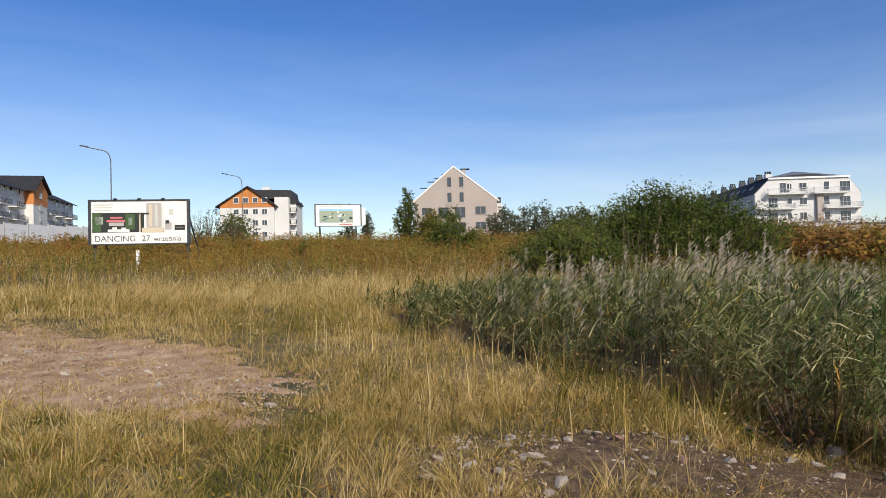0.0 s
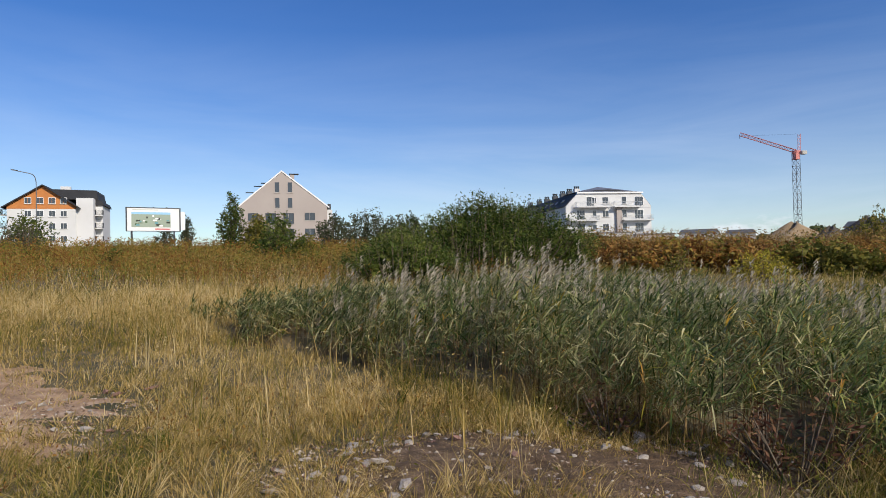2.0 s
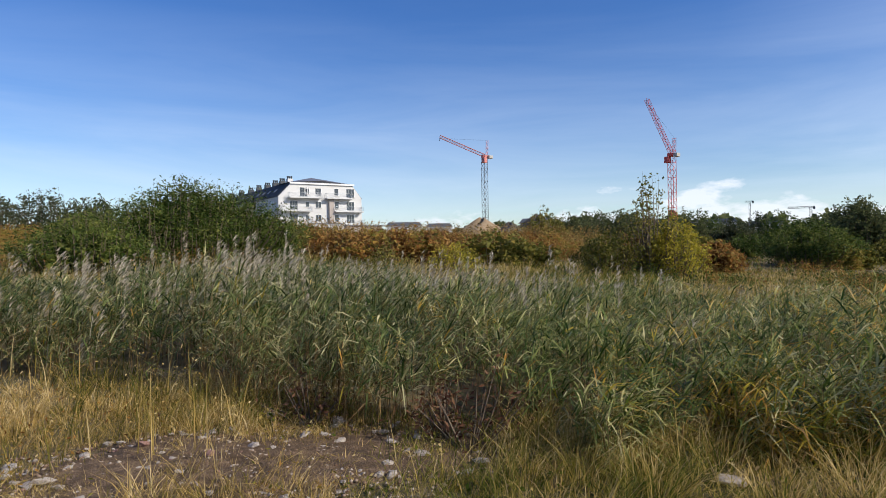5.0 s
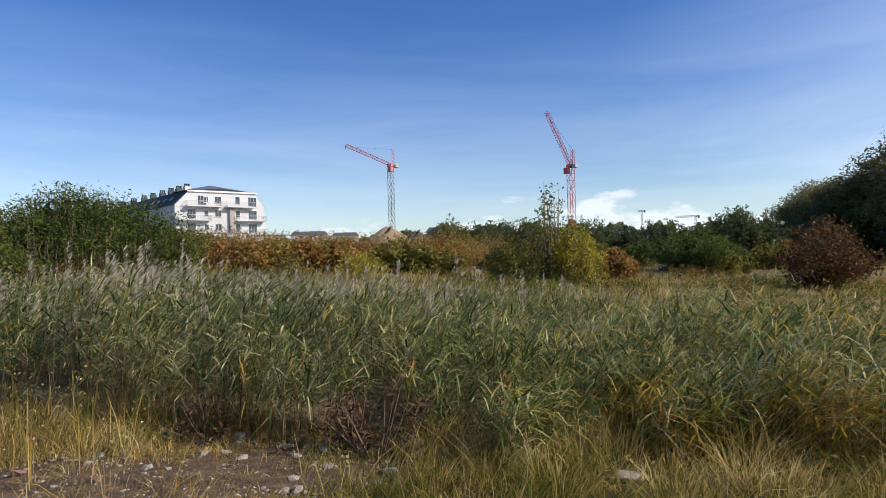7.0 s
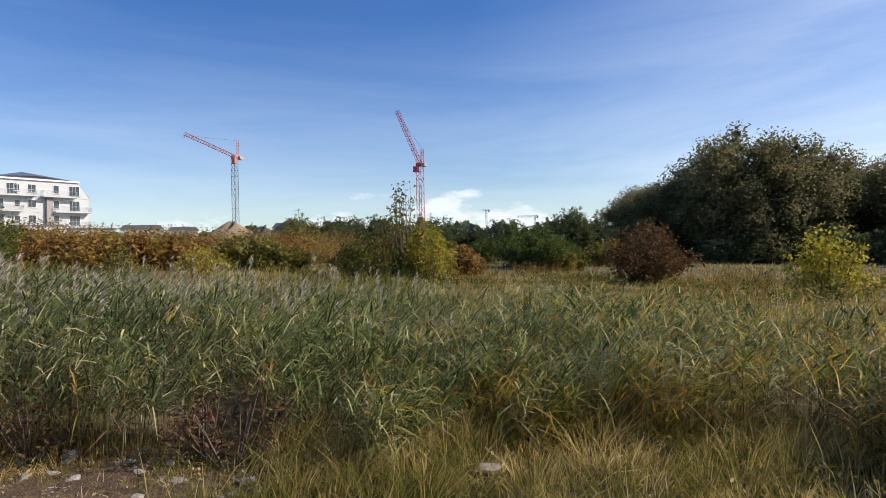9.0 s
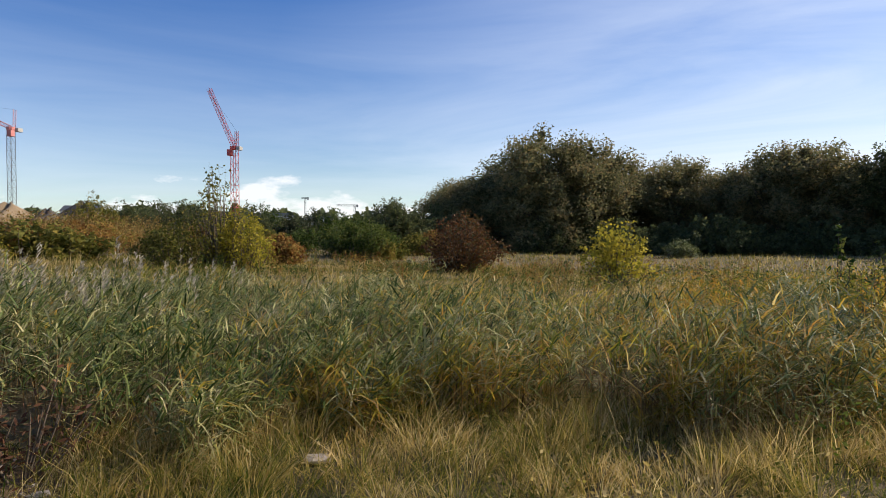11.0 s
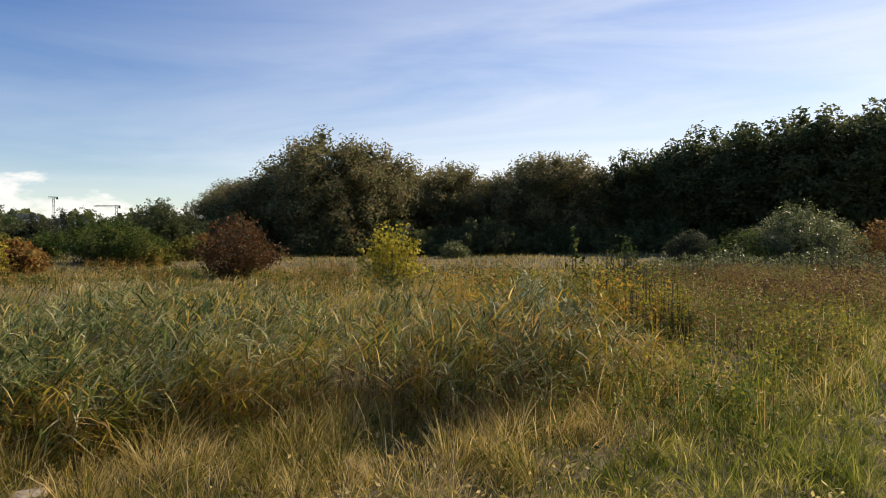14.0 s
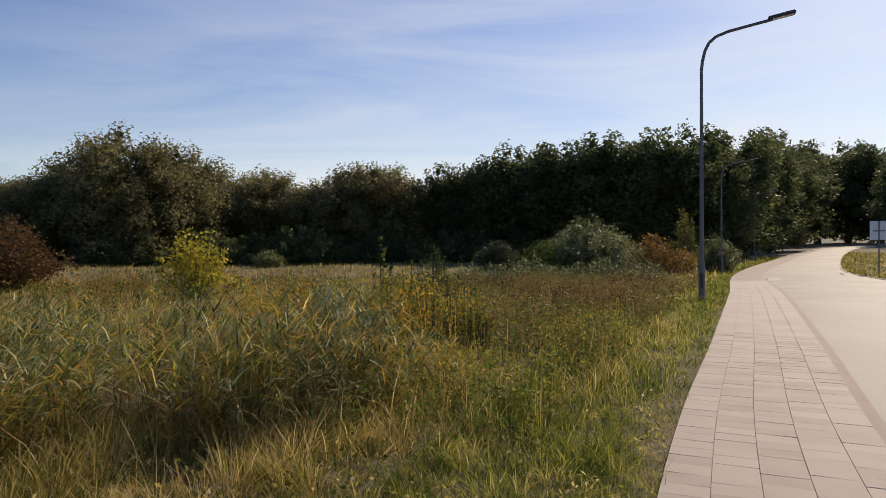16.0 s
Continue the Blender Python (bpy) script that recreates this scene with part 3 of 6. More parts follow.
def billboard(xl, yl, xr, yr, bottom, top, name_label, legs):
    cx, cy = (xl + xr) / 2, (yl + yr) / 2
    w = math.hypot(xr - xl, yr - yl)
    z = float(ground_z(cx, cy))
    ob = empty("billboard", pose(cx, cy, z, 0, 0, math.degrees(math.atan2(yr - yl, xr - xl))), name_label, "billboard", "billboards")
    b, t, h = bottom - z, top - z, w / 2
    part("panel", B(-h, h, 0.0, 0.06, b, t), "ad_white", ob, "white printed panel")
    bm = bmesh.new()
    for x0, x1, z0, z1 in ((-h - 0.12, -h, b - 0.06, t + 0.06), (h, h + 0.12, b - 0.06, t + 0.06), (-h, h, t, t + 0.06), (-h, h, b - 0.06, b)):
        box(bm, x0, x1, -0.05, 0.12, z0, z1)
    part("frame", bm, "darksteel", ob, "dark steel frame")
    for x in legs:
        bm = bmesh.new()
        box(bm, x - 0.06, x + 0.06, 0.12, 0.24, -0.4, t - 0.1)
        part("post", bm, "darksteel", ob)
        part("strut", bar(bmesh.new(), (x, 0.24, t - 0.6), (x + 0.35, 1.7, -0.3), 0.04), "darksteel", ob)
    for x in (-h * 0.5, 0, h * 0.5):
        part("lamp_clip", B(x - 0.05, x + 0.05, -0.12, 0.06, t + 0.06, t + 0.12), "darksteel", ob)
    return ob, b, t, h


bb, b0, t0, h0 = billboard(-16.1, 29.75, -11.9, 30.3, 2.68, 4.66, "large framed billboard with a white printed advertisement", (-2.05, 2.1))


def ink(ob, name, x0, x1, z0, z1, mat, y=-0.006):
    """A flat printed area on a panel."""
    return part(name, B(x0, x1, y, 0.0, z0, z1), mat, ob)


# printed pictures: a terrace under trees, and a pale room
ink(bb, "picture_left", -2.08, 0.2, b0 + 0.52, t0 - 0.55, "ad_dark")
for x0, x1, z0, z1, mt in ((-2.07, -1.7, 0.56, 1.4, "ad_green"), (-1.95, -1.6, 0.9, 1.25, "ad_mid"), (-0.62, -0.22, 0.66, 1.36, "ad_green"), (-0.5, -0.32, 0.85, 1.2, "ad_mid"), (-1.45, -0.65, 1.0, 1.1, "ad_pink"), (-1.3, -0.75, 1.16, 1.24, "ad_pink"), (-1.35, -0.7, 0.82, 0.98, "ad_grey"), (-1.4, -0.45, 0.54, 0.66, "ad_white"), (-1.2, -1.0, 0.66, 0.76, "ad_white"), (-0.8, -0.6, 0.66, 0.74, "ad_white"), (-0.02, 0.04, 0.54, 1.38, "ad_cream"), (-0.3, 0.42, 1.34, 1.42, "ad_dark")):
    ink(bb, "print_shape", x0, x1, b0 + z0, b0 + z1, mt, -0.009)
ink(bb, "print_curtain", 0.3, 0.98, b0 + 0.52, t0 - 0.1, "ad_grey")
for x0, x1, z0, z1, mt in ((0.42, 0.55, 0.8, 1.8, "ad_cream"), (0.7, 0.8, 0.8, 1.8, "ad_line"), (0.1, 1.1, 0.5, 0.72, "ad_cream"), (1.12, 1.42, 0.62, 0.98, "ad_grey"), (1.15, 1.32, 0.9, 1.06, "ad_dark"), (1.55, 2.02, 0.6, 0.84, "ad_dark"), (1.6, 1.98, 0.7, 0.74, "ad_grey"), (1.02, 1.06, 0.5, 1.7, "ad_line"), (1.3, 1.5, 1.3, 1.6, "ad_line")):
    ink(bb, "print_shape", x0, x1, b0 + z0, b0 + z1, mt, -0.009)
for k in range(3):
    ink(bb, "text_bar", -2.0, -1.15 - 0.05 * k, t0 - 0.2 - 0.13 * k, t0 - 0.15 - 0.13 * k, "ad_line")
writing("text_dancing", "DANCING", 0.385, -2.0, b0 + 0.1, -0.004, "ink", bb, 1.02)
writing("text_date", "27", 0.385, 0.08, b0 + 0.1, -0.004, "ink", bb)
writing("text_month", "września", 0.33, 0.6, b0 + 0.1, -0.004, "ink", bb, 1.02)

b2, bb0, bt0, bh0 = billboard(-13.3, 68.2, -8.75, 69.6, 5.5, 7.75, "white framed billboard on posts with a printed site plan", (-2.0, 1.9))
b2.children[1].data.materials[0] = M["whitepaint"]
ink(b2, "picture", -2.0, 1.55, bb0 + 0.35, bt0 - 0.4, "ad_mid")
ink(b2, "print_sky", -2.0, 1.55, bt0 - 0.62, bt0 - 0.4, "ad_blue", -0.009)
for k in range(22):
    x, zz = rng.uniform(-1.95, 1.2), rng.uniform(bb0 + 0.38, bt0 - 0.8)
    ink(b2, "print_block", x, x + rng.uniform(0.15, 0.4), zz, zz + rng.uniform(0.08, 0.2), ("ad_white", "ad_dark", "ad_teal", "ad_green")[k % 4], -0.009 - 0.0005 * k)
ink(b2, "text_bar", -1.9, 0.4, bt0 - 0.22, bt0 - 0.14, "ad_line")
ink(b2, "text_bar", 0.1, 1.5, bb0 + 0.12, bb0 + 0.24, "ad_red")
part("side_panel", B(bh0 + 0.13, bh0 + 0.55, 0.0, 0.05, bb0 + 0.1, bt0 - 0.3), "ad_white", b2)

stake = part("marker_stake", box(bmesh.new(), -0.06, 0.06, -0.05, 0.05, -0.3, 0.8, None, 0.012), "whitepaint")
stake.matrix_world = pose(-12.3, 26.2, float(ground_z(-12.3, 26.2)), 2, 1, 10)
tagged(stake, "short white painted marker post in dry grass", "post")

# ---- fence ----
fa, fb = np.array((-43.6, 60.5)), np.array((-47.0, 88.0))
fn = 6
fence = empty("panel_fence", pose(0, 0, 0), "long white panel fence with grey posts", "fence")
for i in range(fn + 1):
    p = fa + (fb - fa) * i / fn
    z = float(ground_z(*p))
    ang = math.degrees(math.atan2(*(fb - fa)[::-1]))
    m = part("post", B(-0.06, 0.06, -0.06, 0.06, -0.4, 2.45), "concrete", fence)
    m.matrix_world = pose(p[0], p[1], z, 0, 0, ang)
    if i < fn:
        L = float(np.linalg.norm(fb - fa)) / fn
        bm = bmesh.new()
        for k in range(4):
            box(bm, 0.07, L - 0.07, -0.03, 0.03, -0.1 + 0.62 * k, 0.5 + 0.62 * k)
        m = part("panel", bm, "whitepaint", fence)
        p2 = fa + (fb - fa) * (i + 1) / fn
        m.matrix_world = Matrix.Translation((p[0], p[1], z)) @ Matrix(((math.cos(radians(ang)), -math.sin(radians(ang)), 0, 0), (math.sin(radians(ang)), math.cos(radians(ang)), 0, 0), (0, (float(ground_z(*p2)) - z) / L * 0, 1, 0), (0, 0, 0, 1)))


# ---- houses ----
def window(ob, x, z, w, h, y=0.0, mull=1, frame="whitepaint", trans=0):
    """A window set into a wall that faces -y: frame, sill and panes."""
    win = part("window", _ring(x, z, w, h, y, 0.09), frame, ob)
    part("sill", B(x - w / 2 - 0.08, x + w / 2 + 0.08, y - 0.12, y + 0.02, z - h / 2 - 0.07, z - h / 2), "concrete", win)
    for k in range(mull):
        a = x - w / 2 + 0.09 + (w - 0.18) * k / mull
        e = a + (w - 0.18) / mull - (0.06 if k < mull - 1 else 0)
        part("pane", B(a, e, y - 0.015, y + 0.01, z - h / 2 + 0.09, z + h / 2 - 0.09), "glass", win)
    return win


def _ring(x, z, w, h, y, f):
    bm = bmesh.new()
    for a, b, c, d in ((x - w / 2, x - w / 2 + f, z - h / 2, z + h / 2), (x + w / 2 - f, x + w / 2, z - h / 2, z + h / 2), (x - w / 2 + f, x + w / 2 - f, z - h / 2, z - h / 2 + f), (x - w / 2 + f, x + w / 2 - f, z + h / 2 - f, z + h / 2)):
        box(bm, a, b, y - 0.05, y + 0.02, c, d)
    return bm


def balcony(ob, x0, x1, z, y=0.0, deep=1.5, mat="render_white", rail="railing"):
    bal = part("balcony", B(x0, x1, y - deep, y, z - 0.22, z), mat, ob)
    bm = bmesh.new()
    for a, b in (((x0 + 0.03, y - deep + 0.04), (x1 - 0.03, y - deep + 0.04)), ((x0 + 0.03, y - deep + 0.04), (x0 + 0.03, y)), ((x1 - 0.03, y - deep + 0.04), (x1 - 0.03, y))):
        for zz in (0.12, 1.05):
            bar(bm, (*a, z + zz), (*b, z + zz), 0.03, seg=4)
        n = max(2, int(math.dist(a, b) / 0.16))
        for i in range(n + 1):
            px, py = a[0] + (b[0] - a[0]) * i / n, a[1] + (b[1] - a[1]) * i / n
            bar(bm, (px, py, z), (px, py, z + 1.05), 0.016, seg=3)
    part("railing", bm, rail, bal)
    return bal


def roof_pair(ob, x0, x1, zr, eave0, eave1, y0, y1, mat, over=0.5, th=0.25):
    """A gabled roof, its ridge along y above x = 0."""
    for sx, zx in ((x0, eave0), (x1, eave1)):
        k = 1 + over / abs(sx)
        xe, ze = sx * k, zr + (zx - zr) * k
        bm = prism(bmesh.new(), [(0, zr), (xe, ze), (xe, ze + th), (0, zr + th)], y0, y1)
        part("roof", bm, mat, ob)


# orange-gabled house
oz = float(ground_z(-44, 147))
house = empty("apartment_house", pose(-43.9, 146.2, oz, 0, 0, 4) @ Matrix.Diagonal((0.93, 0.93, 0.97, 1)), "white four-storey house with an orange timber gable", "house")
part("wall", prism(bmesh.new(), [(-6.8, -1), (6.2, -1), (6.2, 7.9), (-6.8, 7.9)], 0, 14), "render_white", house)
part("gable", prism(bmesh.new(), [(-6.8, 7.9), (6.2, 7.9), (6.2, 8.6), (0, 12.7), (-6.8, 8.6)], -0.05, 14), "orange", house, "orange timber-clad gable")
roof_pair(house, -6.8, 6.2, 12.7, 8.5, 8.5, -0.8, 14, "roof", 0.9)
part("side_wall", B(6.2, 9.6, 0.6, 14, -1, 10.3), "render_white", house)
part("side_roof", prism(bmesh.new(), [(-1.5, 10.2), (10.2, 10.2), (9.8, 12.2), (-0.8, 12.4)], 3, 14), "roof", house)
for x in (-2.9, -0.6, 1.7, 3.9):
    for z in (9.6, 6.9, 4.3, 1.6):
        if z > 5 or x > 1:
            window(house, x, z, 1.35, 1.35, -0.055 if z > 8 else 0, 2)
for z in (1.2, 4.0, 6.8):
    balcony(house, 9.65, 11.2, z, 3.5, 1.6, rail="darksteel")
    balcony(house, -8.4, -6.9, z, 3.0, 1.6, rail="darksteel")
part("rear_wing", B(9.6, 11.0, 3.6, 14, -1, 9), "render_white", house)
part("rear_roof", prism(bmesh.new(), [(9.4, 9), (11.4, 9), (11.0, 9.9), (9.4, 10.4)], 3.2, 14), "roof", house)
part("chimney", B(2.3, 4.3, 5, 6, 12, 13.2), "render_white", house)

# grey gable house
hz = float(ground_z(2.4, 126))
grey = empty("gabled_house", pose(2.4, 122.5, hz + 0.2, 0, 0, -1), "beige-grey house with a tall steep gable", "house")
part("wall", prism(bmesh.new(), [(-7.6, -1), (8.2, -1), (8.2, 7.3), (0, 13.7), (-7.6, 7.3)], 0, 16), "render_grey", grey)
roof_pair(grey, -7.6, 8.2, 13.75, 7.3, 7.3, 0.12, 16, "roof", 0.35)
for sx, k in ((-7.6, -1), (8.2, 1)):
    part("verge_trim", prism(bmesh.new(), [(0, 13.75), (sx * 1.05, 7.0), (sx * 1.05, 7.3), (0, 14.05)], -0.1, 0.12), "whitepaint", grey)
for x in (-0.85, 1.45):
    window(grey, x, 10.9, 0.95, 2.0, 0, 1, "render_grey")
    window(grey, x, 8.0, 0.95, 2.0, 0, 1, "render_grey")
for x, w, h, z in ((-5.2, 1.8, 1.4, 5.4), (-2.05, 1.9, 2.0, 5.1), (1.15, 1.9, 2.0, 5.1), (5.0, 1.9, 1.4, 5.45), (-5.2, 1.8, 1.4, 2.4), (-2.05, 1.9, 2.0, 2.2), (1.15, 1.9, 2.0, 2.2), (5.0, 1.9, 1.4, 2.5)):
    window(grey, x, z, w, h, 0, 2, "darksteel")
for x, z, y in ((-4.2, 10.9, 3), (-3.0, 11.9, 6), (-5.6, 9.6, 2), (-1.4, 13.1, 9)):
    part("open_roof_window", box(bmesh.new(), x - 0.9, x + 0.5, y, y + 1, z + 0.5, z + 0.58), "darksteel", grey)
part("chimney", B(1.6, 2.4, 5, 6, 11.5, 14.0), "render_grey", grey)
part("chimney_cap", B(1.4, 3.2, 4.9, 6.1, 14.0, 14.15), "darksteel", grey)
part("annex", B(8.2, 9.4, 3, 14, -1, 7.0), "render_white", grey)
balcony(grey, 8.25, 9.9, 3.4, 3.0, 1.4)
part("annex_chimney", B(8.6, 9.2, 4, 5, 7, 8.2), "darksteel", grey)

# white mansard block
wz = 4.6
block = empty("apartment_block", pose(65.8, 135.2, wz, 0, 0, -6.8), "long white apartment block with a dark mansard roof", "house")
W = 20.8
part("wall", prism(bmesh.new(), [(0, -1), (W, -1), (W, 9.4), (W - 2.5, 12.6), (3.3, 12.8), (0, 9.4)], 0, 0.4), "render_white", block)
part("side_wall", B(0, W, 0.4, 64, -1, 9.4), "render_white", block)
part("roof", prism(bmesh.new(), [(-0.3, 9.4), (W + 0.3, 9.4), (W - 2.4, 12.75), (10.5, 13.4), (3.3, 12.95)], 0.4, 64), "roof", block, "dark tiled mansard roof")
bm = bmesh.new()
hv = [bm.verts.new(v) for v in ((2.9, -0.3, 12.85), (W - 2.2, -0.3, 12.65), (W - 2.2, 10, 12.85), (2.9, 10, 13.0), (10.5, 6.5, 14.7))]
for a in range(4):
    bm.faces.new((hv[a], hv[(a + 1) % 4], hv[4]))
bm.faces.new((hv[3], hv[2], hv[1], hv[0]))
part("hip_roof", bm, "roofgrey", block, "low grey hipped roof")
part("cornice", B(2.7, W - 2.0, -0.35, 0.0, 12.4, 12.75), "whitepaint", block)
for z in (3.1, 6.2, 9.3):
    part("floor_band", B(0.02, W - 0.02, -0.05, 0.0, z - 0.25, z - 0.05), "render_white", block)
for x0, x1, z in ((0.3, 7.6, 6.2), (0.3, 7.6, 3.1), (2.2, 10.0, 9.3), (11.2, 17.9, 9.3), (13.4, 20.6, 6.2), (13.4, 20.6, 3.1), (0.3, 7.6, 0.0)):
    balcony(block, x0, x1, z, -0.05, 1.5)
# grey upright strip whose colour stands in for the recess shadow between the balconies
part("bay", B(12.1, 13.3, -0.7, 0, -1, 9.2), "render_grey", block, "grey strip painted as the recess shadow")
for z in (1.3, 4.4, 7.5, 10.6):
    for x, w, h, mu in ((3.6, 2.0, 2.2, 3), (6.9, 1.1, 1.4, 1), (9.6, 1.6, 1.6, 2), (14.2, 1.2, 1.8, 1), (17.8, 2.2, 2.2, 3)):
        if z > 10 and x < 4:
            x = 6.0
        window(block, x, z + (0.0 if h > 2 else 0.2), w, h, -0.005, mu)
    for y in (4, 9, 15, 22, 30, 39, 50):
        if z < 9:
            w_ = window(block, 0, 0, 1.3, 1.5, 0, 1)
            w_.matrix_local = Matrix.Translation((-0.005, y, z + 0.2)) @ pose(0, 0, 0, 0, 0, -90)
for i in range(12):
    y = 6 + i * 4.4
    sk = part("skylight", B(-0.5, 0.5, -0.5, 0.5, 0, 0.12), "roofgrey", block)
    sk.matrix_local = Matrix.Translation((1.4, y, 11.1)) @ pose(0, 0, 0, 0, -46, 0) @ Matrix.Diagonal((1.0, 1.2, 1, 1))
for i, y in enumerate((3, 8, 13, 19, 26, 33, 42, 52)):
    ch = part("chimney", B(3.4, 4.7, y, y + 1.2, 12.0, 13.9), "render_white" if i < 1 else "darksteel", block)
    for k in range(3):
        part("chimney_pot", bar(bmesh.new(), (3.6 + 0.45 * k, y + 0.6, 13.9), (3.6 + 0.45 * k, y + 0.6, 14.5), 0.16, 0.22, 6), "darksteel", ch)
part("side_balcony", B(-1.4, 0, 14, 30, 6.0, 6.3), "render_white", block)
hut = empty("site_hut", pose(70.5, 128, 5.2, 0, 0, -6.8), "low white site cabin with a flat roof", "cabin", "site cabins")
part("body", B(0, 7.5, 0, 3, -0.6, 2.3), "render_white", hut)
part("roof", B(-0.2, 7.7, -0.2, 3.2, 2.3, 2.5), "roofgrey", hut)
for x in (1.2, 3.4, 5.6):
    window(hut, x, 1.3, 1.1, 0.9, -0.005, 1)
part("side_shed", B(8.5, 17.5, 0.5, 3.2, -0.6, 1.9), "render_grey", hut)
part("shed_roof", B(8.3, 17.8, 0.2, 3.4, 1.9, 2.1), "roofgrey", hut)
gb = part("green_screen", box(bmesh.new(), -1.8, 1.8, -0.1, 0.1, 0, 2.8, None, 0.02), "greenpanel")
gb.matrix_world = pose(65.2, 131, float(ground_z(65, 131)), 0, 0, -10)
tagged(gb, "green site hoarding panel beside the white block", "hoarding")

# long balconied block behind the fence
dz = 7.2
dark = empty("balconied_block", pose(-76.0, 104.0, dz + 0.5, 0, 0, 104.5) @ Matrix.Diagonal((1, 1, 0.83, 1)), "white block with dark roof and rows of balconies", "house")
part("wall", B(-16, 54, 0, 13, -1, 11.2), "render_white", dark)
part("roof", prism(bmesh.new(), [(0, 10.9), (0.4, 10.9), (7.4, 14.8), (14.4, 10.9), (14.8, 10.9), (7.4, 15.2)], -17, 55), "roof", dark).matrix_local = pose(0, -1, 0) @ Matrix(((0, 1, 0, 0), (1, 0, 0, 0), (0, 0, 1, 0), (0, 0, 0, 1)))
gab = part("gable", prism(bmesh.new(), [(23, 8), (31, 8), (31, 11.6), (27, 14.8), (23, 11.6)], -1.6, 6), "orange", dark, "orange timber-clad gable")
part("gable_wall", B(23, 31, -1.55, 0, -1, 8), "render_white", dark)
part("gable_roof", prism(bmesh.new(), [(27, 15.0), (31.8, 11.2), (31.8, 11.5), (27, 15.4), (22.2, 11.5), (22.2, 11.2)], -2.2, 7), "roof", dark)
for z in (0.4, 3.3, 6.2, 9.0):
    for x in (-13, -6, 1, 8, 15, 34, 41, 48):
        if z < 8:
            balcony(dark, x, x + 4.4, z + 0.6, 0, 1.5, rail="darksteel")
        window(dark, x + 1.4, z + 1.4, 1.6, 2.1, -0.005, 2)
        window(dark, x + 5.4, z + 1.6, 1.0, 1.3, -0.005, 1)
    window(dark, 27, z + 1.4, 1.2, 1.4, -1.605 if z < 8 else -1.605, 2)
for x in (0, 14, 20, 36, 46):
    part("chimney", B(x, x + 2.4, 6, 7, 14, 16.2), "render_white", dark)


# ---- cranes ----
def lattice(ob, name, a, b, w, n, mat, r=0.09, sx=None):
    """A square lattice boom from a to b."""
    a, b = Vector(a), Vector(b)
    d = b - a
    q = d.to_track_quat("Z", "Y").to_matrix().to_4x4()
    mm = Matrix.Translation(a) @ q
    bm = bmesh.new()
    c = [(-w / 2, -w / 2), (w / 2, -w / 2), (w / 2, w / 2), (-w / 2, w / 2)]
    for x, y in c:
        bar(bm, (x, y, 0), (x, y, d.length), r, seg=4)
    for k in range(n):
        z0, z1 = d.length * k / n, d.length * (k + 1) / n
        for i in range(4):
            p, s = c[i], c[(i + 1) % 4]
            bar(bm, (*(p if k % 2 else s), z0), (*(s if k % 2 else p), z1), r * 0.65, seg=3)
            bar(bm, (*p, z0), (*s, z0), r * 0.6, seg=3)
    bmesh.ops.transform(bm, matrix=mm, verts=bm.verts)
    return part(name, bm, mat, ob)


def crane(x, y, ztop, tip, aframe, mast_mat, jib_mat, w, label, z0=None):
    z = float(ground_z(x, y))
    ob = empty("tower_crane", pose(x, y, z), label, "crane", "building cranes")
    h = ztop - z
    tp = Vector(tip) - Vector((x, y, z))
    lattice(ob, "mast", (0, 0, -0.5), (0, 0, h), w, int(h / 2.2), mast_mat, 0.1)
    jib = lattice(ob, "jib", (0, 0, h + 0.4), tp, w * 0.62, int(tp.length / 2.2), jib_mat, 0.07)
    back = Vector((-tp.x, -tp.y, 0)).normalized()
    part("slewing_ring", bar(bmesh.new(), (0, 0, h - 0.4), (0, 0, h + 0.6), w * 0.75, seg=12), jib_mat, ob)
    lattice(ob, "apex_frame", back * 1.0 + Vector((0, 0, h)), back * 1.2 + Vector((0, 0, h + aframe)), w * 0.45, int(aframe / 1.6) + 1, jib_mat, 0.07)
    part("counterweight", box(bmesh.new(), -1, 1, -0.7, 0.7, h - 0.8, h + 0.4, Matrix.Translation(back * 2.2), 0.08), "concrete", ob)
    part("cab", box(bmesh.new(), -0.8, 0.8, -0.8, 0.8, h - 2.6, h - 0.6, Matrix.Translation(back.cross(Vector((0, 0, 1))) * (w * 0.5 + 0.85)), 0.1), jib_mat, ob)
    part("tie_rope", bar(bmesh.new(), back * 1.2 + Vector((0, 0, h + aframe)), tp * 0.9 + Vector((0, 0, h * 0.1)), 0.03, seg=3), "darksteel", ob)
    part("hook_block", bar(bmesh.new(), tp + Vector((0, 0, -1.6)), tp, 0.12, 0.05), "darksteel", ob)
    return ob


crane(172.5, 178.5, 36.4, (160.0, 190.0, 44.6), 6.2, "steel", "pinkred", 1.7, "tall grey tower crane with a raised faded red jib")
crane(192.4, 111.6, 30.4, (195.6, 122.4, 51.0), 5.5, "red", "red", 1.9, "red luffing crane with a steeply raised jib")


def far_crane(x, y, ztop, left, right, label):
    z = float(ground_z(x, y))
    ob = empty("tower_crane", pose(x, y, z, 0, 0, -math.degrees(math.atan2(x, y))), label, "crane", "building cranes")
    h = ztop - z
    lattice(ob, "mast", (0, 0, 0), (0, 0, h), 1.3, int(h / 2.5), "darksteel", 0.13)
    lattice(ob, "jib", (right, 0, h), (-left, 0, h + 0.1), 1.0, int((left + right) / 2.5) + 1, "darksteel", 0.1)
    part("counterweight", B(right - 1.2, right, -0.7, 0.7, h - 1.4, h + 0.4), "darksteel", ob)
    return ob


far_crane(542, 244.5, 35.5, 3.5, 3.0, "distant dark tower crane seen end-on")
far_crane(462.6, 168.6, 24.2, 13.5, 2.5, "distant grey tower crane with a level jib")


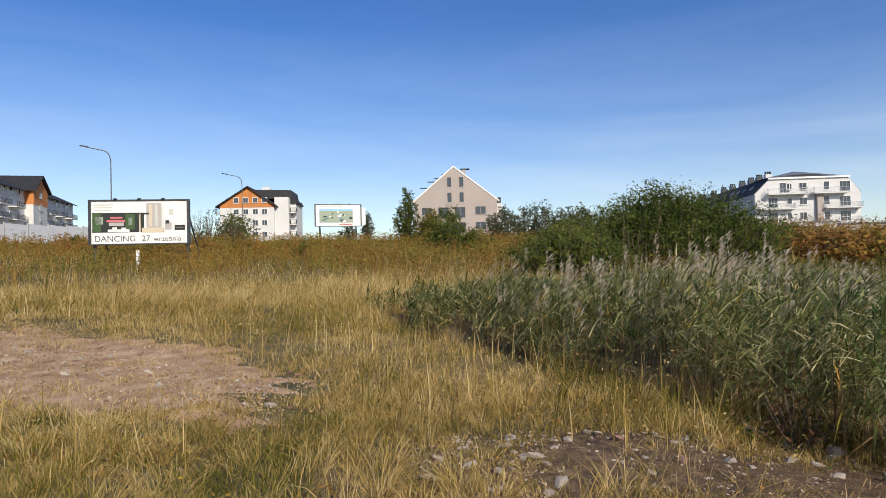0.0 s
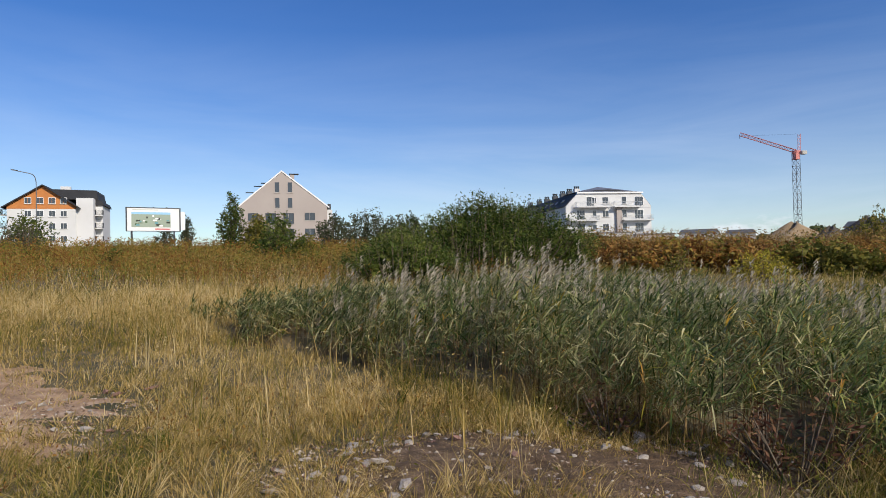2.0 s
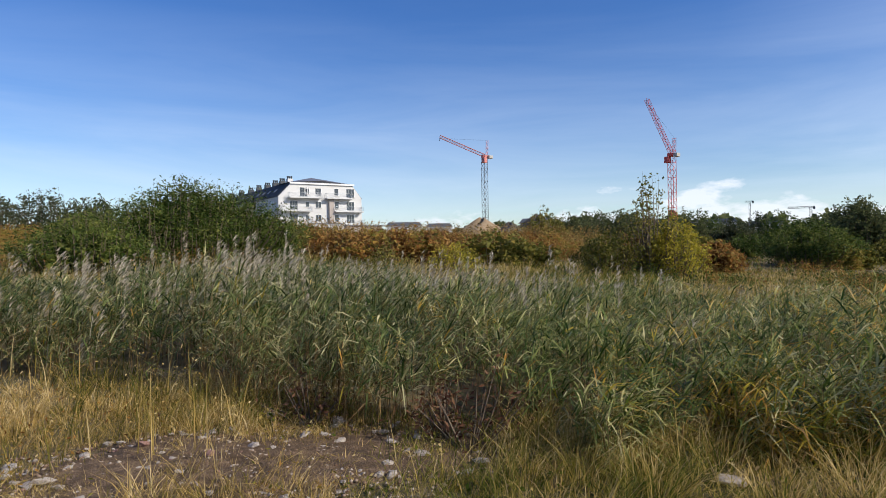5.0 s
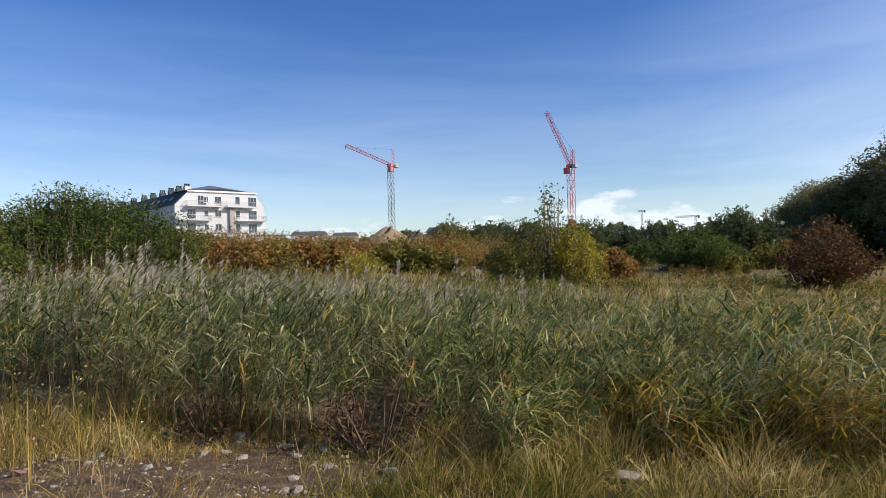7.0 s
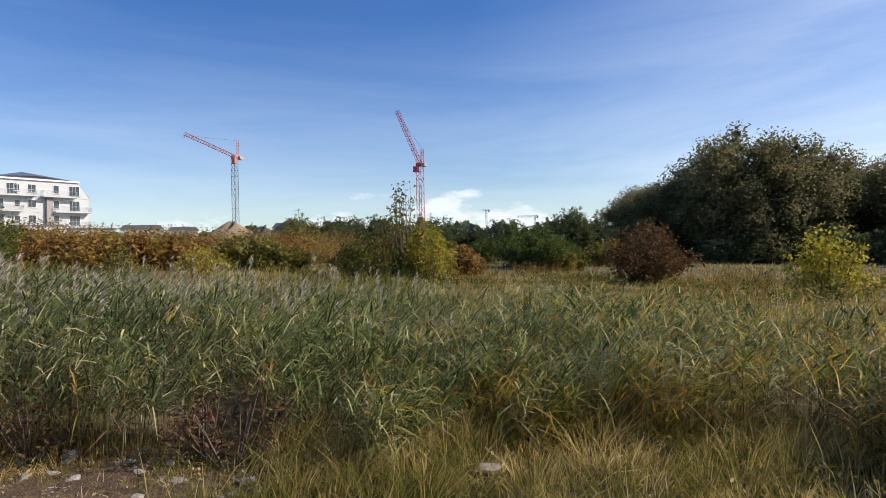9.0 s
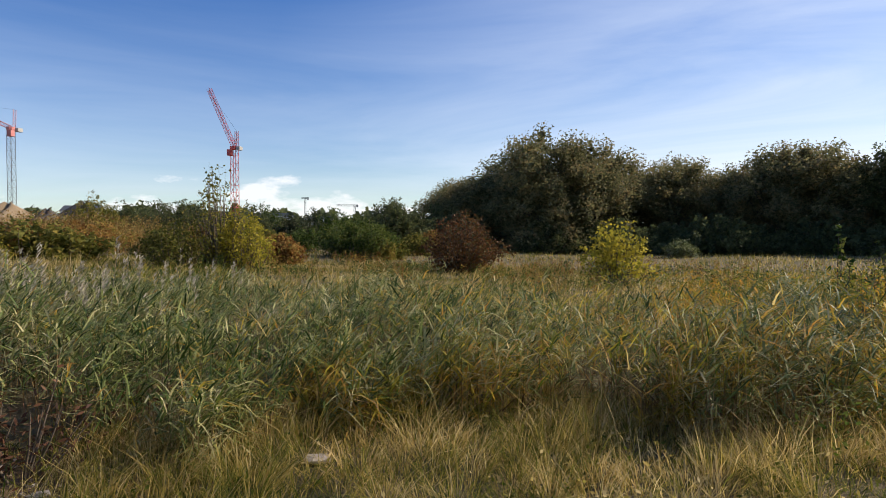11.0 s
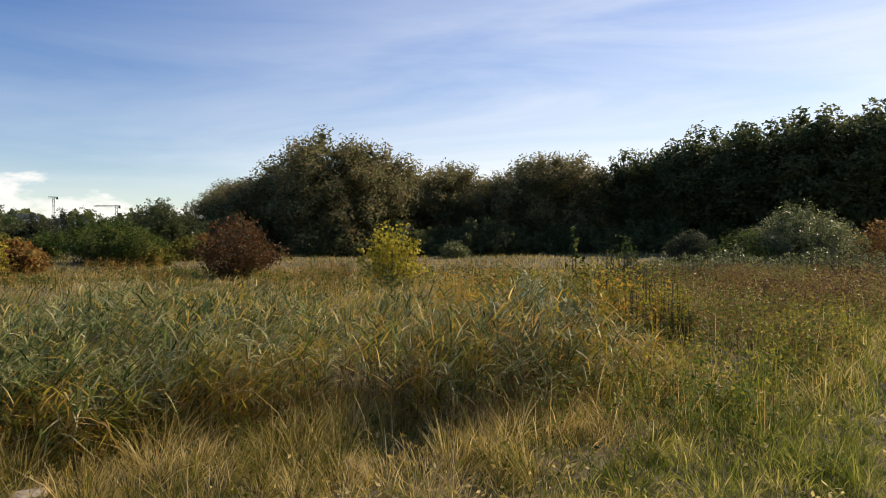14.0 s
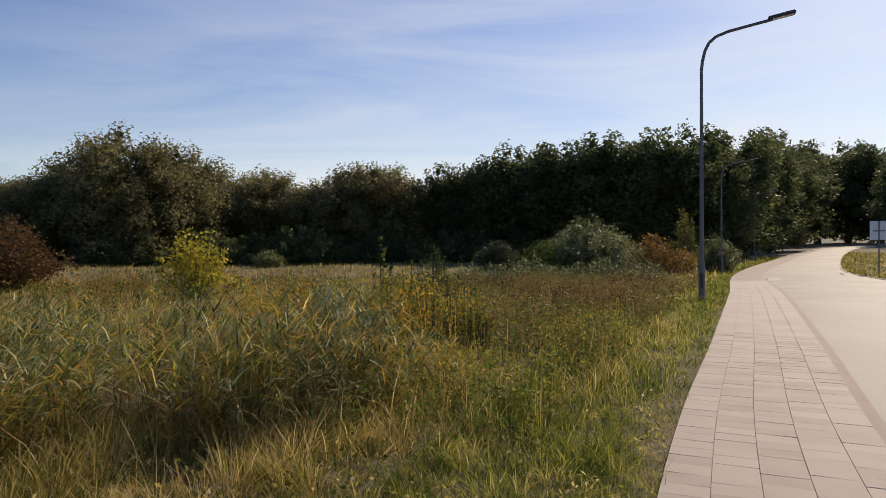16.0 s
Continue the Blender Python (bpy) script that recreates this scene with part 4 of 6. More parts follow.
# ---- heaps and distant roofs ----
def heap(name, x, y, w, h, mat, label):
    n, k = 40, 12
    vs = [(0, 0, h)]
    for j in range(1, k + 1):
        for i in range(n):
            an, r = 2 * math.pi * i / n, j / k
            rr = r * w / 2 * (1 + 0.13 * math.sin(2 * an + x) + 0.08 * math.sin(5 * an + y))
            vs.append((rr * math.cos(an), rr * math.sin(an) * 0.8, h * (1 - r) ** 0.9 * (1 + 0.2 * math.sin(3 * an + 4 * r)) - 1.2 * (r > 0.99)))
    lo, st = [], []
    for i in range(n):
        st.append(len(lo))
        lo += [0, 1 + i, 1 + (i + 1) % n]
    for j in range(k - 1):
        for i in range(n):
            a, b = 1 + j * n + i, 1 + j * n + (i + 1) % n
            st.append(len(lo))
            lo += [a, a + n, b + n, b]
    ob = raw(name, np.array(vs), np.array(lo), np.array(st), mat)
    ob.matrix_world = pose(x, y, float(ground_z(x, y)))
    return tagged(ob, label, "earth heap", "earth heaps")


heap("sand_heap", 103.8, 108.3, 15, 4.1, "sand", "conical brown sand heap behind the shrubs")
heap("soil_heap", 105.2, 92.4, 16, 4.6, "darksoil", "dark heap of dug soil behind bushes")
heap("soil_heap", 96, 92.0, 9, 3.0, "darksoil", "dark heap of dug soil behind bushes")


def far_shed(x, y, w, h, d, mat, label):
    z = float(ground_z(x, y))
    ob = empty("distant_building", pose(x, y, z, 0, 0, -math.degrees(math.atan2(x, y))), label, "building", "distant buildings")
    part("wall", B(-w / 2, w / 2, 0, d, -1, h), "render_white", ob)
    part("roof", prism(bmesh.new(), [(-w / 2 - 0.4, h), (w / 2 + 0.4, h), (w / 2 - 1, h + 1.6), (-w / 2 + 1, h + 1.6)], -0.4, d), mat, ob)
    for i in range(int(w / 5)):
        window(ob, -w / 2 + 2.5 + 5 * i, h - 1.6, 1.6, 1.2, -0.005, 1)
    return ob


for x, y, w, h in ((178, 238, 16, 3.6), (194, 232, 12, 3.2), (216, 226, 10, 3.0), (170, 150, 12, 4.2), (330, 170, 26, 6.5), (350, 150, 18, 5.5)):
    far_shed(x, y, w, h, 9, "roofgrey", "low pale building far beyond the shrubs")


# ---- trees and shrubs ----
def bush(name, x, y, w, h, mat, label, category="bush", n=3500, leaf=0.09, stems=70, aspect=0.45, base=0.12, deep=0.9, group="", spiky=0.0, lean=0.0, bare=0.0, round_=0.5):
    """A many-stemmed shrub: stems fan from the ground to an uneven dome, with leaves along them."""
    ob = empty(name, pose(x, y, float(ground_z(x, y)) - 0.05), label, category, group)
    az = rng.uniform(0, 2 * math.pi, stems)
    ra = np.sqrt(rng.uniform(0, 1, stems))
    lob = (1 + 0.18 * np.sin(2 * az + x) + 0.14 * np.sin(3 * az + y) + 0.1 * np.sin(5 * az + x * y)) * rng.uniform(0.8, 1.12, stems)
    top = h * (1 - ra ** 2 * (1 - 0.35 * round_) * 0.75) * rng.uniform(0.84, 1.05, stems) * (1 + 0.07 * np.sin(4 * az + y))
    tip = np.stack([np.cos(az) * ra * lob * w / 2 + lean * top, np.sin(az) * ra * lob * w / 2 * deep, top], 1)
    root = np.stack([np.cos(az) * ra * w * base, np.sin(az) * ra * w * base * deep, np.zeros(stems)], 1)
    s = np.linspace(0, 1, 5)[None, :, None]
    mid = (root + tip) / 2 + np.stack([np.cos(az) * ra * w * 0.1, np.sin(az) * ra * w * 0.1, 0.1 * h * np.ones(stems)], 1) + rng.normal(size=(stems, 3)) * 0.03 * h
    path = root[:, None] * (1 - s) ** 2 + 2 * mid[:, None] * s * (1 - s) + tip[:, None] * s ** 2
    tagged(raw("branching", *tubes(path[:, ::2], 0.006 * h + 0.008, 0.003, 3), "twig", ob), kind="stuff")
    k = rng.integers(0, stems, n)
    u = 1 - rng.uniform(0, 1, n) ** 1.3 * (0.95 - bare)
    f = u * 4
    i0 = np.clip(f.astype(int), 0, 3)
    c = path[k, i0] + (path[k, i0 + 1] - path[k, i0]) * (f - i0)[:, None]
    spread = (0.05 + 0.16 * (1 - u)) * min(w, 1.2 + 0.22 * w)
    c = c + rng.normal(size=(n, 3)) * spread[:, None] * np.array([1, 1, 0.6])
    c[:, 2] = np.maximum(c[:, 2], 0.06)
    far_off = math.hypot(x, y) > 28 or (x == 0 and y == 0)
    crown = leaves(c, leaf * (1.1 if far_off else 1.0), aspect * (1.3 if far_off else 1.0), -0.3, 3 if far_off else 4)
    if round_ >= 0.8:
        heart = path[rng.integers(0, stems, n // 12), rng.integers(2, 5, n // 12)] * rng.uniform(0.5, 0.86, (n // 12, 1))
        crown = merge(crown, leaves(heart + [0, 0, 0.05], leaf * 3.2, 0.7, 0, 3 if far_off else 4))
    raw("crown", *crown, mat, ob)
    return ob


def tree(name, h, w, mat, label, n=7000, leaf=0.3, clumps=90, low=0.12, droop=0.3, category="tree", tall=1.0, group="trees", at=(0, 0, 0)):
    """A trunk with limbs, and a crown of leaf clumps at the limbs' ends with gaps between."""
    ob = empty(name, pose(*at), label, category, group)
    lobes = 9
    la = np.arange(lobes) * 2.4 + rng.uniform(0, 6.28)
    lr = w * 0.31 * np.sqrt((np.arange(lobes) + 0.1) / lobes)
    lh = h * np.where(np.arange(lobes) == 0, 0.98, rng.uniform(0.68, 0.95, lobes))
    lw = w * rng.uniform(0.22, 0.31, lobes)
    j = rng.integers(0, lobes, clumps)
    zz = rng.uniform(0, 1, clumps) ** 0.62
    az = rng.uniform(0, 2 * math.pi, clumps)
    prof = np.sqrt(np.clip(1 - np.clip((zz - 0.6) / 0.42, 0, 1) ** 2.4, 0.02, 1)) * (0.75 + 0.25 * zz)
    rad = lw[j] * prof * np.sqrt(rng.uniform(0.55, 1, clumps))
    size = w * 0.078 * rng.uniform(0.65, 1.35, clumps)
    cz = h * low + (lh[j] - size * 0.9 - h * low) * zz
    cc = np.stack([np.cos(la[j]) * lr[j] + np.cos(az) * rad, np.sin(la[j]) * lr[j] + np.sin(az) * rad, cz], 1)
    start = np.stack([np.zeros(clumps), np.zeros(clumps), np.maximum(h * 0.08, cz * rng.uniform(0.35, 0.7, clumps))], 1)
    s = np.linspace(0, 1, 4)[None, :, None]
    path = start[:, None] * (1 - s) + cc[:, None] * s + rng.normal(size=(clumps, 4, 3)) * 0.02 * h * s * (1 - s) * 4
    tagged(raw("limb_frame", *tubes(path[::2], 0.007 * h * (1.1 - 0.9 * zz[::2]) + 0.01, 0.012, 3), "bark", ob), kind="stuff")
    tp = np.array([[[0, 0, -0.4], [0.01 * h, 0, 0.25 * h], [-0.01 * h, 0.01 * h, 0.42 * h], [0.0, 0, 0.6 * h]]])
    raw("trunk", *tubes(tp, 0.03 * h, 0.006 * h, 9), "bark", ob)
    k = rng.choice(clumps, n, p=size ** 2 / (size ** 2).sum())
    off = rng.normal(size=(n, 3))
    off *= (1.25 * rng.uniform(0, 1, n) ** 0.4 * np.where(rng.uniform(0, 1, n) < 0.06, 1.2, 1.0) / np.linalg.norm(off, axis=1))[:, None]
    c = cc[k] + off * size[k][:, None]
    c[:, 2] -= droop * rng.uniform(0, 1, n) ** 2 * size[k] * 1.6
    c[:, 2] = np.maximum(c[:, 2], 0.15)
    m = n // 7
    k = rng.integers(0, clumps, m)
    hc = cc[k] * [0.87, 0.87, 0.94] + rng.normal(size=(m, 3)) * size[k][:, None] * 0.32
    hc[:, 2] = np.maximum(hc[:, 2], 0.3)
    raw("crown", *merge(leaves(c, leaf, 0.75, droop, 3), leaves(hc, leaf * 2.1, 0.8, 0, 3)), mat, ob)
    return ob


def place(bearing, d):
    return d * math.sin(radians(bearing)), d * math.cos(radians(bearing))


# the wood's trees: bearing, distance, height and width
WILLOWS = [(78.6, 82, 7.5, 8.5), (81.2, 80, 9.6, 9), (83.8, 78, 11.8, 10), (87.3, 73, 14.3, 11), (90.8, 76, 13.2, 9.5), (93.2, 84, 12.2, 7), (95.6, 86, 11.4, 7), (97.8, 82, 11.6, 9), (100.2, 84, 9.8, 8), (102.5, 80, 10.2, 8), (105.1, 78, 11.8, 9), (108.4, 78, 12.0, 9.5), (110.9, 84, 10.2, 7)]
WOODS = [(112.8, 78, 11.9, 7), (115.0, 80, 11.2, 8), (117.2, 77, 12.6, 7), (119.2, 76, 13.8, 9), (121.6, 74, 14.0, 9.5), (124.2, 74, 14.0, 9.5), (126.8, 72, 14.2, 9.5), (129.4, 73, 14.1, 9), (132.0, 74, 14.6, 9.5), (134.4, 76, 15.2, 9), (136.4, 84, 16.2, 10), (138.3, 104, 18.5, 11), (139.9, 126, 20.5, 12), (141.2, 168, 25, 15), (143.0, 198, 28, 17), (145.0, 206, 28, 17), (147.0, 200, 27, 17), (149.4, 168, 23, 15), (152, 140, 19, 14), (155, 125, 17, 13)]
protos = [tree("willow_tree", 12, 10, "willow", "tall crack willow with drooping olive grey crown", 24000, 0.2, 200, 0.05, 0.5, group="willows at the meadow's edge", at=(0, 0, 0)) for _ in range(3)]
darks = [tree("broadleaf_tree", 14, 9.5, "darkleaf", "tall dark green broadleaf tree in a dense wood", 16000, 0.29, 190, 0.05, 0.15, group="trees of the wood", at=(0, 0, 0)) for _ in range(3)]


def clear_of_road(x, y, room):
    """Whether a place lies at least that far from the footpath and the road."""
    o = float(off_path(np.array([x]), np.array([y]))[0])
    return o > room or o < -6.4 - room


def plant(proto, b, d, h, w, h0, w0, turn, sink=0.1):
    x, y = place(b, d)
    if not clear_of_road(x, y, 3.0):
        return None
    return copy_thing(proto, pose(x, y, float(ground_z(x, y)) - sink, 0, 0, turn) @ Matrix.Diagonal((w / w0, w / w0, h / h0, 1)))


for i, (b, d, h, w) in enumerate(WILLOWS):
    plant(protos[i % 3], b, d, h * 1.05, w * 1.3, 12, 10, 71 * i)
for i, (b, d, h, w) in enumerate(WOODS):
    plant(darks[i % 3], b, d, h * 1.05, w * 1.3, 14, 9.5, 53 * i + 20)
for i in range(11):
    b = 80 + i * 6
    plant((protos + darks)[(i * 5) % 6], b + rng.uniform(-0.8, 0.8), 92 + 8 * (i % 3) + (50 if b > 136 else 0), 10.2 if b < 113 else 13.0, 11, 12 if (i * 5) % 6 < 3 else 14, 10, 37 * i)
for o in protos + darks:
    for c in list(o.children):
        bpy.data.objects.remove(c)
    bpy.data.objects.remove(o)
# shrubs at the wood's foot
under = bush("undergrowth_bush", 0, 0, 7, 3.4, "darkleaf", "dark undergrowth bush at the foot of the wood", "bush", 1700, 0.3, 30, group="undergrowth of the wood")
for i in range(44):
    b = 79 + i * 1.55
    d = 68 + 5 * rng.uniform() + (10 if b < 86 else 0) + (30 if b > 137 else 0)
    x, y = place(b, d)
    if clear_of_road(x, y, 5.0):
        copy_thing(under, pose(x, y, float(ground_z(x, y)) - 0.2, 0, 0, 40 * i) @ Matrix.Diagonal((1, 1, rng.uniform(0.7, 1.25), 1)))
for c in list(under.children):
    bpy.data.objects.remove(c)
bpy.data.objects.remove(under)

bush("sallow_bush", 8.0, 23.3, 6.5, 3.15, "bushwillow", "large dense green sallow bush behind the reeds", n=52000, leaf=0.115, stems=620, aspect=0.3, base=0.34, round_=0.9)
bush("sallow_bush", 10.3, 22.8, 2.8, 1.9, "bushwillow", "lower green sallow bush beside the large one", n=12000, leaf=0.12, stems=220, aspect=0.3, base=0.34, round_=0.9)
bush("sallow_bush", 4.1, 21.4, 4.4, 1.9, "bushwillow", "low green sallow at the reed edge", n=14000, leaf=0.1, stems=220, aspect=0.3, base=0.34, round_=0.8)
bush("poplar_sapling", -2.9, 55, 2.3, 5.0, "bushwillow", "upright young poplar with dense green leaves", "tree", 3800, 0.16, 50, base=0.1)
bush("poplar_sapling", -1.0, 53.5, 2.6, 3.2, "olive", "olive green young poplar in autumn grass", "tree", 3600, 0.17, 50, base=0.12)
bush("poplar_sapling", 0.5, 39.5, 2.7, 3.0, "bushwillow", "young green poplar thicket before the grey house", "tree", 4200, 0.14, 60, base=0.12)
bush("poplar_sapling", 2.2, 41, 1.8, 1.9, "olive", "olive young poplar thicket in autumn grass", "tree", 1600, 0.14, 40, base=0.12)
for x, y, w, h in ((6.0, 60, 5, 3.6), (9.0, 61, 5.6, 4.2), (12.0, 62, 4, 3.4), (13.8, 63, 3, 3.8)):
    bush("grey_shrub", x, y, w, h, "greygreen", "dull grey-green shrub on the meadow's rise", n=3600, leaf=0.18, stems=70, base=0.3, group="grey shrubs")
bush("elder_shrub", -18.3, 57, 3.3, 3.1, "bushwillow", "yellowish green shrub before the orange house", n=3200, leaf=0.16, stems=60, base=0.2)
bush("bare_shrub", -17.2, 47, 3.4, 3.2, "greygreen", "half-bare grey shrub beside the billboard", n=900, leaf=0.12, stems=110, base=0.14)
bush("bare_shrub", -15.3, 47.5, 2.4, 2.4, "greygreen", "half-bare grey shrub beside the billboard", n=700, leaf=0.12, stems=80, base=0.14)
bush("small_tree", -8.6, 75, 1.9, 4.0, "greygreen", "small dark tree behind the white billboard", "tree", 1100, 0.2, 40, base=0.08)
bush("small_tree", -10.9, 75, 2.2, 2.9, "greygreen", "small dark tree behind the white billboard", "tree", 1000, 0.2, 40, base=0.08)
bush("yellow_bush", 16.4, 18.8, 2.2, 1.25, "yellowleaf", "bright yellow-green low bush behind the reeds", n=1700, leaf=0.1, stems=60, base=0.25)
bush("yellow_bush", 14.3, 20.2, 1.5, 1.2, "olive", "olive yellow low bush behind the reeds", n=1000, leaf=0.1, stems=40, base=0.25)
bush("birch_sapling", 23.9, 14.9, 3.0, 4.3, "olive", "thin half-bare birch sapling with few leaves", "tree", 1700, 0.1, 60, aspect=0.6, base=0.1, bare=0.1)
bush("yellow_shrub", 24.6, 14.1, 3.0, 2.7, "yellowleaf", "yellow autumn shrub beside the birch sapling", n=4600, leaf=0.11, stems=90, base=0.25)
bush("olive_shrub", 23.0, 16.0, 3.4, 2.1, "olive", "olive shrub beside the birch sapling", n=4200, leaf=0.11, stems=80, base=0.25)
bush("hawthorn_bush", 32.5, 6.3, 5.4, 3.2, "redleaf", "rounded rust-red hawthorn bush on the meadow", n=7500, leaf=0.115, stems=120, aspect=0.6, base=0.05, round_=0.3)
bush("maple_sapling", 25.0, -1.1, 3.2, 2.65, "yellowleaf", "yellow-green young maple on the meadow", "tree", 2600, 0.13, 60, aspect=0.75, base=0.08, round_=0.2)
bush("round_sallow", 42.3, 15.3, 6.0, 2.7, "bushwillow", "low rounded green sallow bush", n=16000, leaf=0.15, stems=240, aspect=0.3, base=0.34, round_=1.0, group="round sallows")
bush("round_sallow", 45.5, 20.8, 3.4, 2.0, "bushwillow", "low rounded green sallow bush", n=3600, leaf=0.15, stems=80, aspect=0.3, base=0.34, round_=1.0, group="round sallows")
bush("tall_alder", 62.0, 18.6, 8.0, 5.0, "darkleaf", "dense dark green alder thicket", "tree", 13000, 0.2, 170, base=0.3, round_=0.8)
bush("tall_alder", 66, 13.5, 5, 4.2, "darkleaf", "dense dark green alder thicket", "tree", 5000, 0.22, 90, base=0.3, round_=0.8)
bush("spruce_sapling", 68.2, 15.7, 3.2, 5.2, "darkleaf", "narrow dark young spruce by the wood", "tree", 3200, 0.2, 60, base=0.3, round_=0.0)
bush("round_sallow", 59.5, -8.15, 3.1, 1.7, "silver", "small rounded grey-green sallow bush", n=3000, leaf=0.14, stems=90, aspect=0.3, base=0.34, round_=1.0, group="round sallows")
bush("round_sallow", 44.3, -23.3, 3.4, 2.3, "greygreen", "rounded grey-green sallow bush before the wood", n=9000, leaf=0.12, stems=180, aspect=0.3, base=0.34, round_=1.0, group="round sallows")
bush("silver_sallow", 32.6, -23.6, 6.0, 3.7, "silver", "broad silvery grey sallow bush", n=16000, leaf=0.12, stems=260, aspect=0.3, base=0.3, round_=0.9)
bush("silver_sallow", 32.4, -20.2, 3.2, 2.4, "bushwillow", "lower green sallow beside the silvery bush", n=4200, leaf=0.12, stems=90, aspect=0.3, base=0.3, round_=0.9)
bush("rusty_shrub", 31.5, -27.5, 4.6, 2.6, "rust", "brownish autumn shrub beside the footpath", n=4600, leaf=0.13, stems=90, base=0.3)
bush("rusty_shrub", 32.4, -29.8, 3.0, 2.4, "olive", "olive autumn shrub beside the footpath", n=3000, leaf=0.13, stems=70, base=0.3)
bush("larch_sapling", 32.6, -31.2, 1.9, 4.6, "olive", "thin young larch with sparse olive needles", "tree", 1900, 0.11, 50, base=0.1, round_=0.0)
bush("round_sallow", 33.0, -34.2, 3.0, 2.5, "silver", "rounded grey-green sallow bush by a lamp", n=4200, leaf=0.12, stems=90, aspect=0.3, base=0.34, round_=1.0, group="round sallows")
bush("pale_shrub", 57.5, -63.5, 2.0, 3.2, "silver", "pale shrub where the footpath bends", n=1800, leaf=0.16, stems=50, base=0.2)
bush("tall_weed", 11.8, -4.0, 0.5, 1.9, "bushwillow", "single tall leafy weed above the meadow", "plant", 170, 0.1, 5, aspect=0.6, base=0.1)
bush("leafy_shoots", 16.6, -6.95, 1.7, 1.6, "bushwillow", "upright green willow shoots in the meadow", n=1500, leaf=0.1, stems=50, aspect=0.25, base=0.3)
for i in range(9):
    x, y = place(115.5 + 1.9 * i, 27 - 0.7 * (i % 3))
    if clear_of_road(x, y, 1.5):
        bush("low_sallow", x, y, 2.0, 1.15 + 0.12 * (i % 4), "silver", "low pale silvery sallow shoots on the meadow", n=1300, leaf=0.11, stems=60, aspect=0.3, base=0.36, group="low silvery sallows")
for b_, d_, w_, h_ in ((113.2, 9.4, 0.8, 1.15), (115.0, 10.2, 0.9, 1.25), (111.4, 10.6, 0.7, 1.3), (117.2, 9.8, 0.7, 1.0), (109.6, 9.6, 0.6, 1.2)):
    bush("tall_weeds", *place(b_, d_), w_, h_, "herbgold", "stand of tall yellow-green leafy weeds", "plant", 900, 0.06, 26, aspect=0.35, base=0.4, group="tall leafy weeds")
for b_, d_, w_, h_ in ((42.4, 5.0, 0.75, 0.72), (40.2, 5.2, 0.5, 0.6), (28.5, 5.7, 0.6, 0.55)):
    bush("dead_dock", *place(b_, d_), w_ * 1.2, h_, "deadbrown", "withered reddish-brown dock at the reed edge", "plant", 380, 0.055, 20, aspect=0.3, base=0.06, group="withered docks")
# mixed shrubs between the heaps and the meadow
for i, (b, d, w, h, mat) in enumerate([(49.3, 60, 4.4, 2.9, "olive"), (51.5, 66, 4, 2.7, "darkleaf"), (53.6, 70, 5, 3.0, "darkleaf"), (55.6, 66, 5, 3.2, "darkleaf"), (57.8, 72, 5, 3.0, "greygreen"), (60.5, 62, 5, 3.1, "darkleaf"), (62.6, 70, 5, 2.9, "bushwillow"), (64.6, 66, 4, 2.6, "greygreen"), (66.5, 72, 5, 2.9, "greygreen"), (68.6, 64, 5, 3.0, "bushwillow"), (71.0, 74, 6, 3.0, "darkleaf"), (61.3, 40, 3.4, 1.9, "olive"), (63.2, 36, 2.8, 1.5, "rust"), (59.8, 38, 2.8, 1.8, "bushwillow"), (72.5, 44, 2.6, 1.3, "olive"), (75.2, 52, 3.2, 1.7, "olive"), (76.4, 56, 2.8, 1.9, "rust"), (47.3, 44, 3.0, 1.9, "rust"), (54, 46, 3.2, 1.5, "olive"), (56.5, 48, 3.4, 1.6, "rust")]):
    x, y = place(b, d)
    bush("thicket_shrub", x, y, w * (1.15 if d > 57 else 1.0), h * (1.3 if d > 57 else 1.1), mat, {"darkleaf": "dark green thicket shrub", "olive": "olive yellow thicket shrub", "greygreen": "grey-green thicket shrub", "bushwillow": "fresh green thicket shrub", "rust": "rust-brown thicket shrub"}[mat] + " on the meadow", n=4200, leaf=0.17, stems=60, base=0.3, group="thicket shrubs", round_=0.8)
# rust-coloured shrubs on the rise
rust = [bush("rosehip_shrub", 0, 0, 4, 1.9, m, "rust-brown autumn shrub in a dense stand", n=1500, leaf=0.17, stems=34, base=0.36, group="rust-brown shrubs", round_=0.8) for m in ("rust", "weed", "rust", "olive", "bushwillow")]
for i in range(110):
    b, d = rng.uniform(24, 50), rng.uniform(30, 60)
    if i >= 70:
        b, d = rng.uniform(-30, 14), rng.uniform(34, 62)
    x, y = place(b, d)
    k = [0, 1, 2, 1, 3, 0, 1][i % 7] if i < 70 else [1, 3, 4, 3, 1, 4, 3][i % 7]
    s = rng.uniform(0.6, 1.05) * (0.62 if i >= 70 else 1.0)
    copy_thing(rust[k], pose(x, y, float(ground_z(x, y)) - 0.1, 0, 0, 360 * rng.uniform()) @ Matrix.Diagonal((s * 1.1, s * 1.1, s, 1)))
for o in rust:
    for c in list(o.children):
        bpy.data.objects.remove(c)
    bpy.data.objects.remove(o)

# distant woods on the skyline
fb_, fd_ = rng.uniform(40, 82, 9000), rng.uniform(380, 520, 9000)
fx, fy = fd_ * np.sin(np.radians(fb_)), fd_ * np.cos(np.radians(fb_))
hh = (9.0 + 3.0 * np.sin(fb_ * 1.7) + 1.6 * np.sin(fb_ * 6.1 + 1)) * smooth((fb_ - 40) / 14 + 0.25)
fz = ground_z(fx, fy) + hh * rng.uniform(0, 1, 9000) ** 0.7
far = raw("far_woods", *leaves(np.column_stack([fx, fy, fz]), 3.2, 0.7), "darkleaf")
tagged(far, "distant dark green woods on the skyline", "woods", kind="stuff")


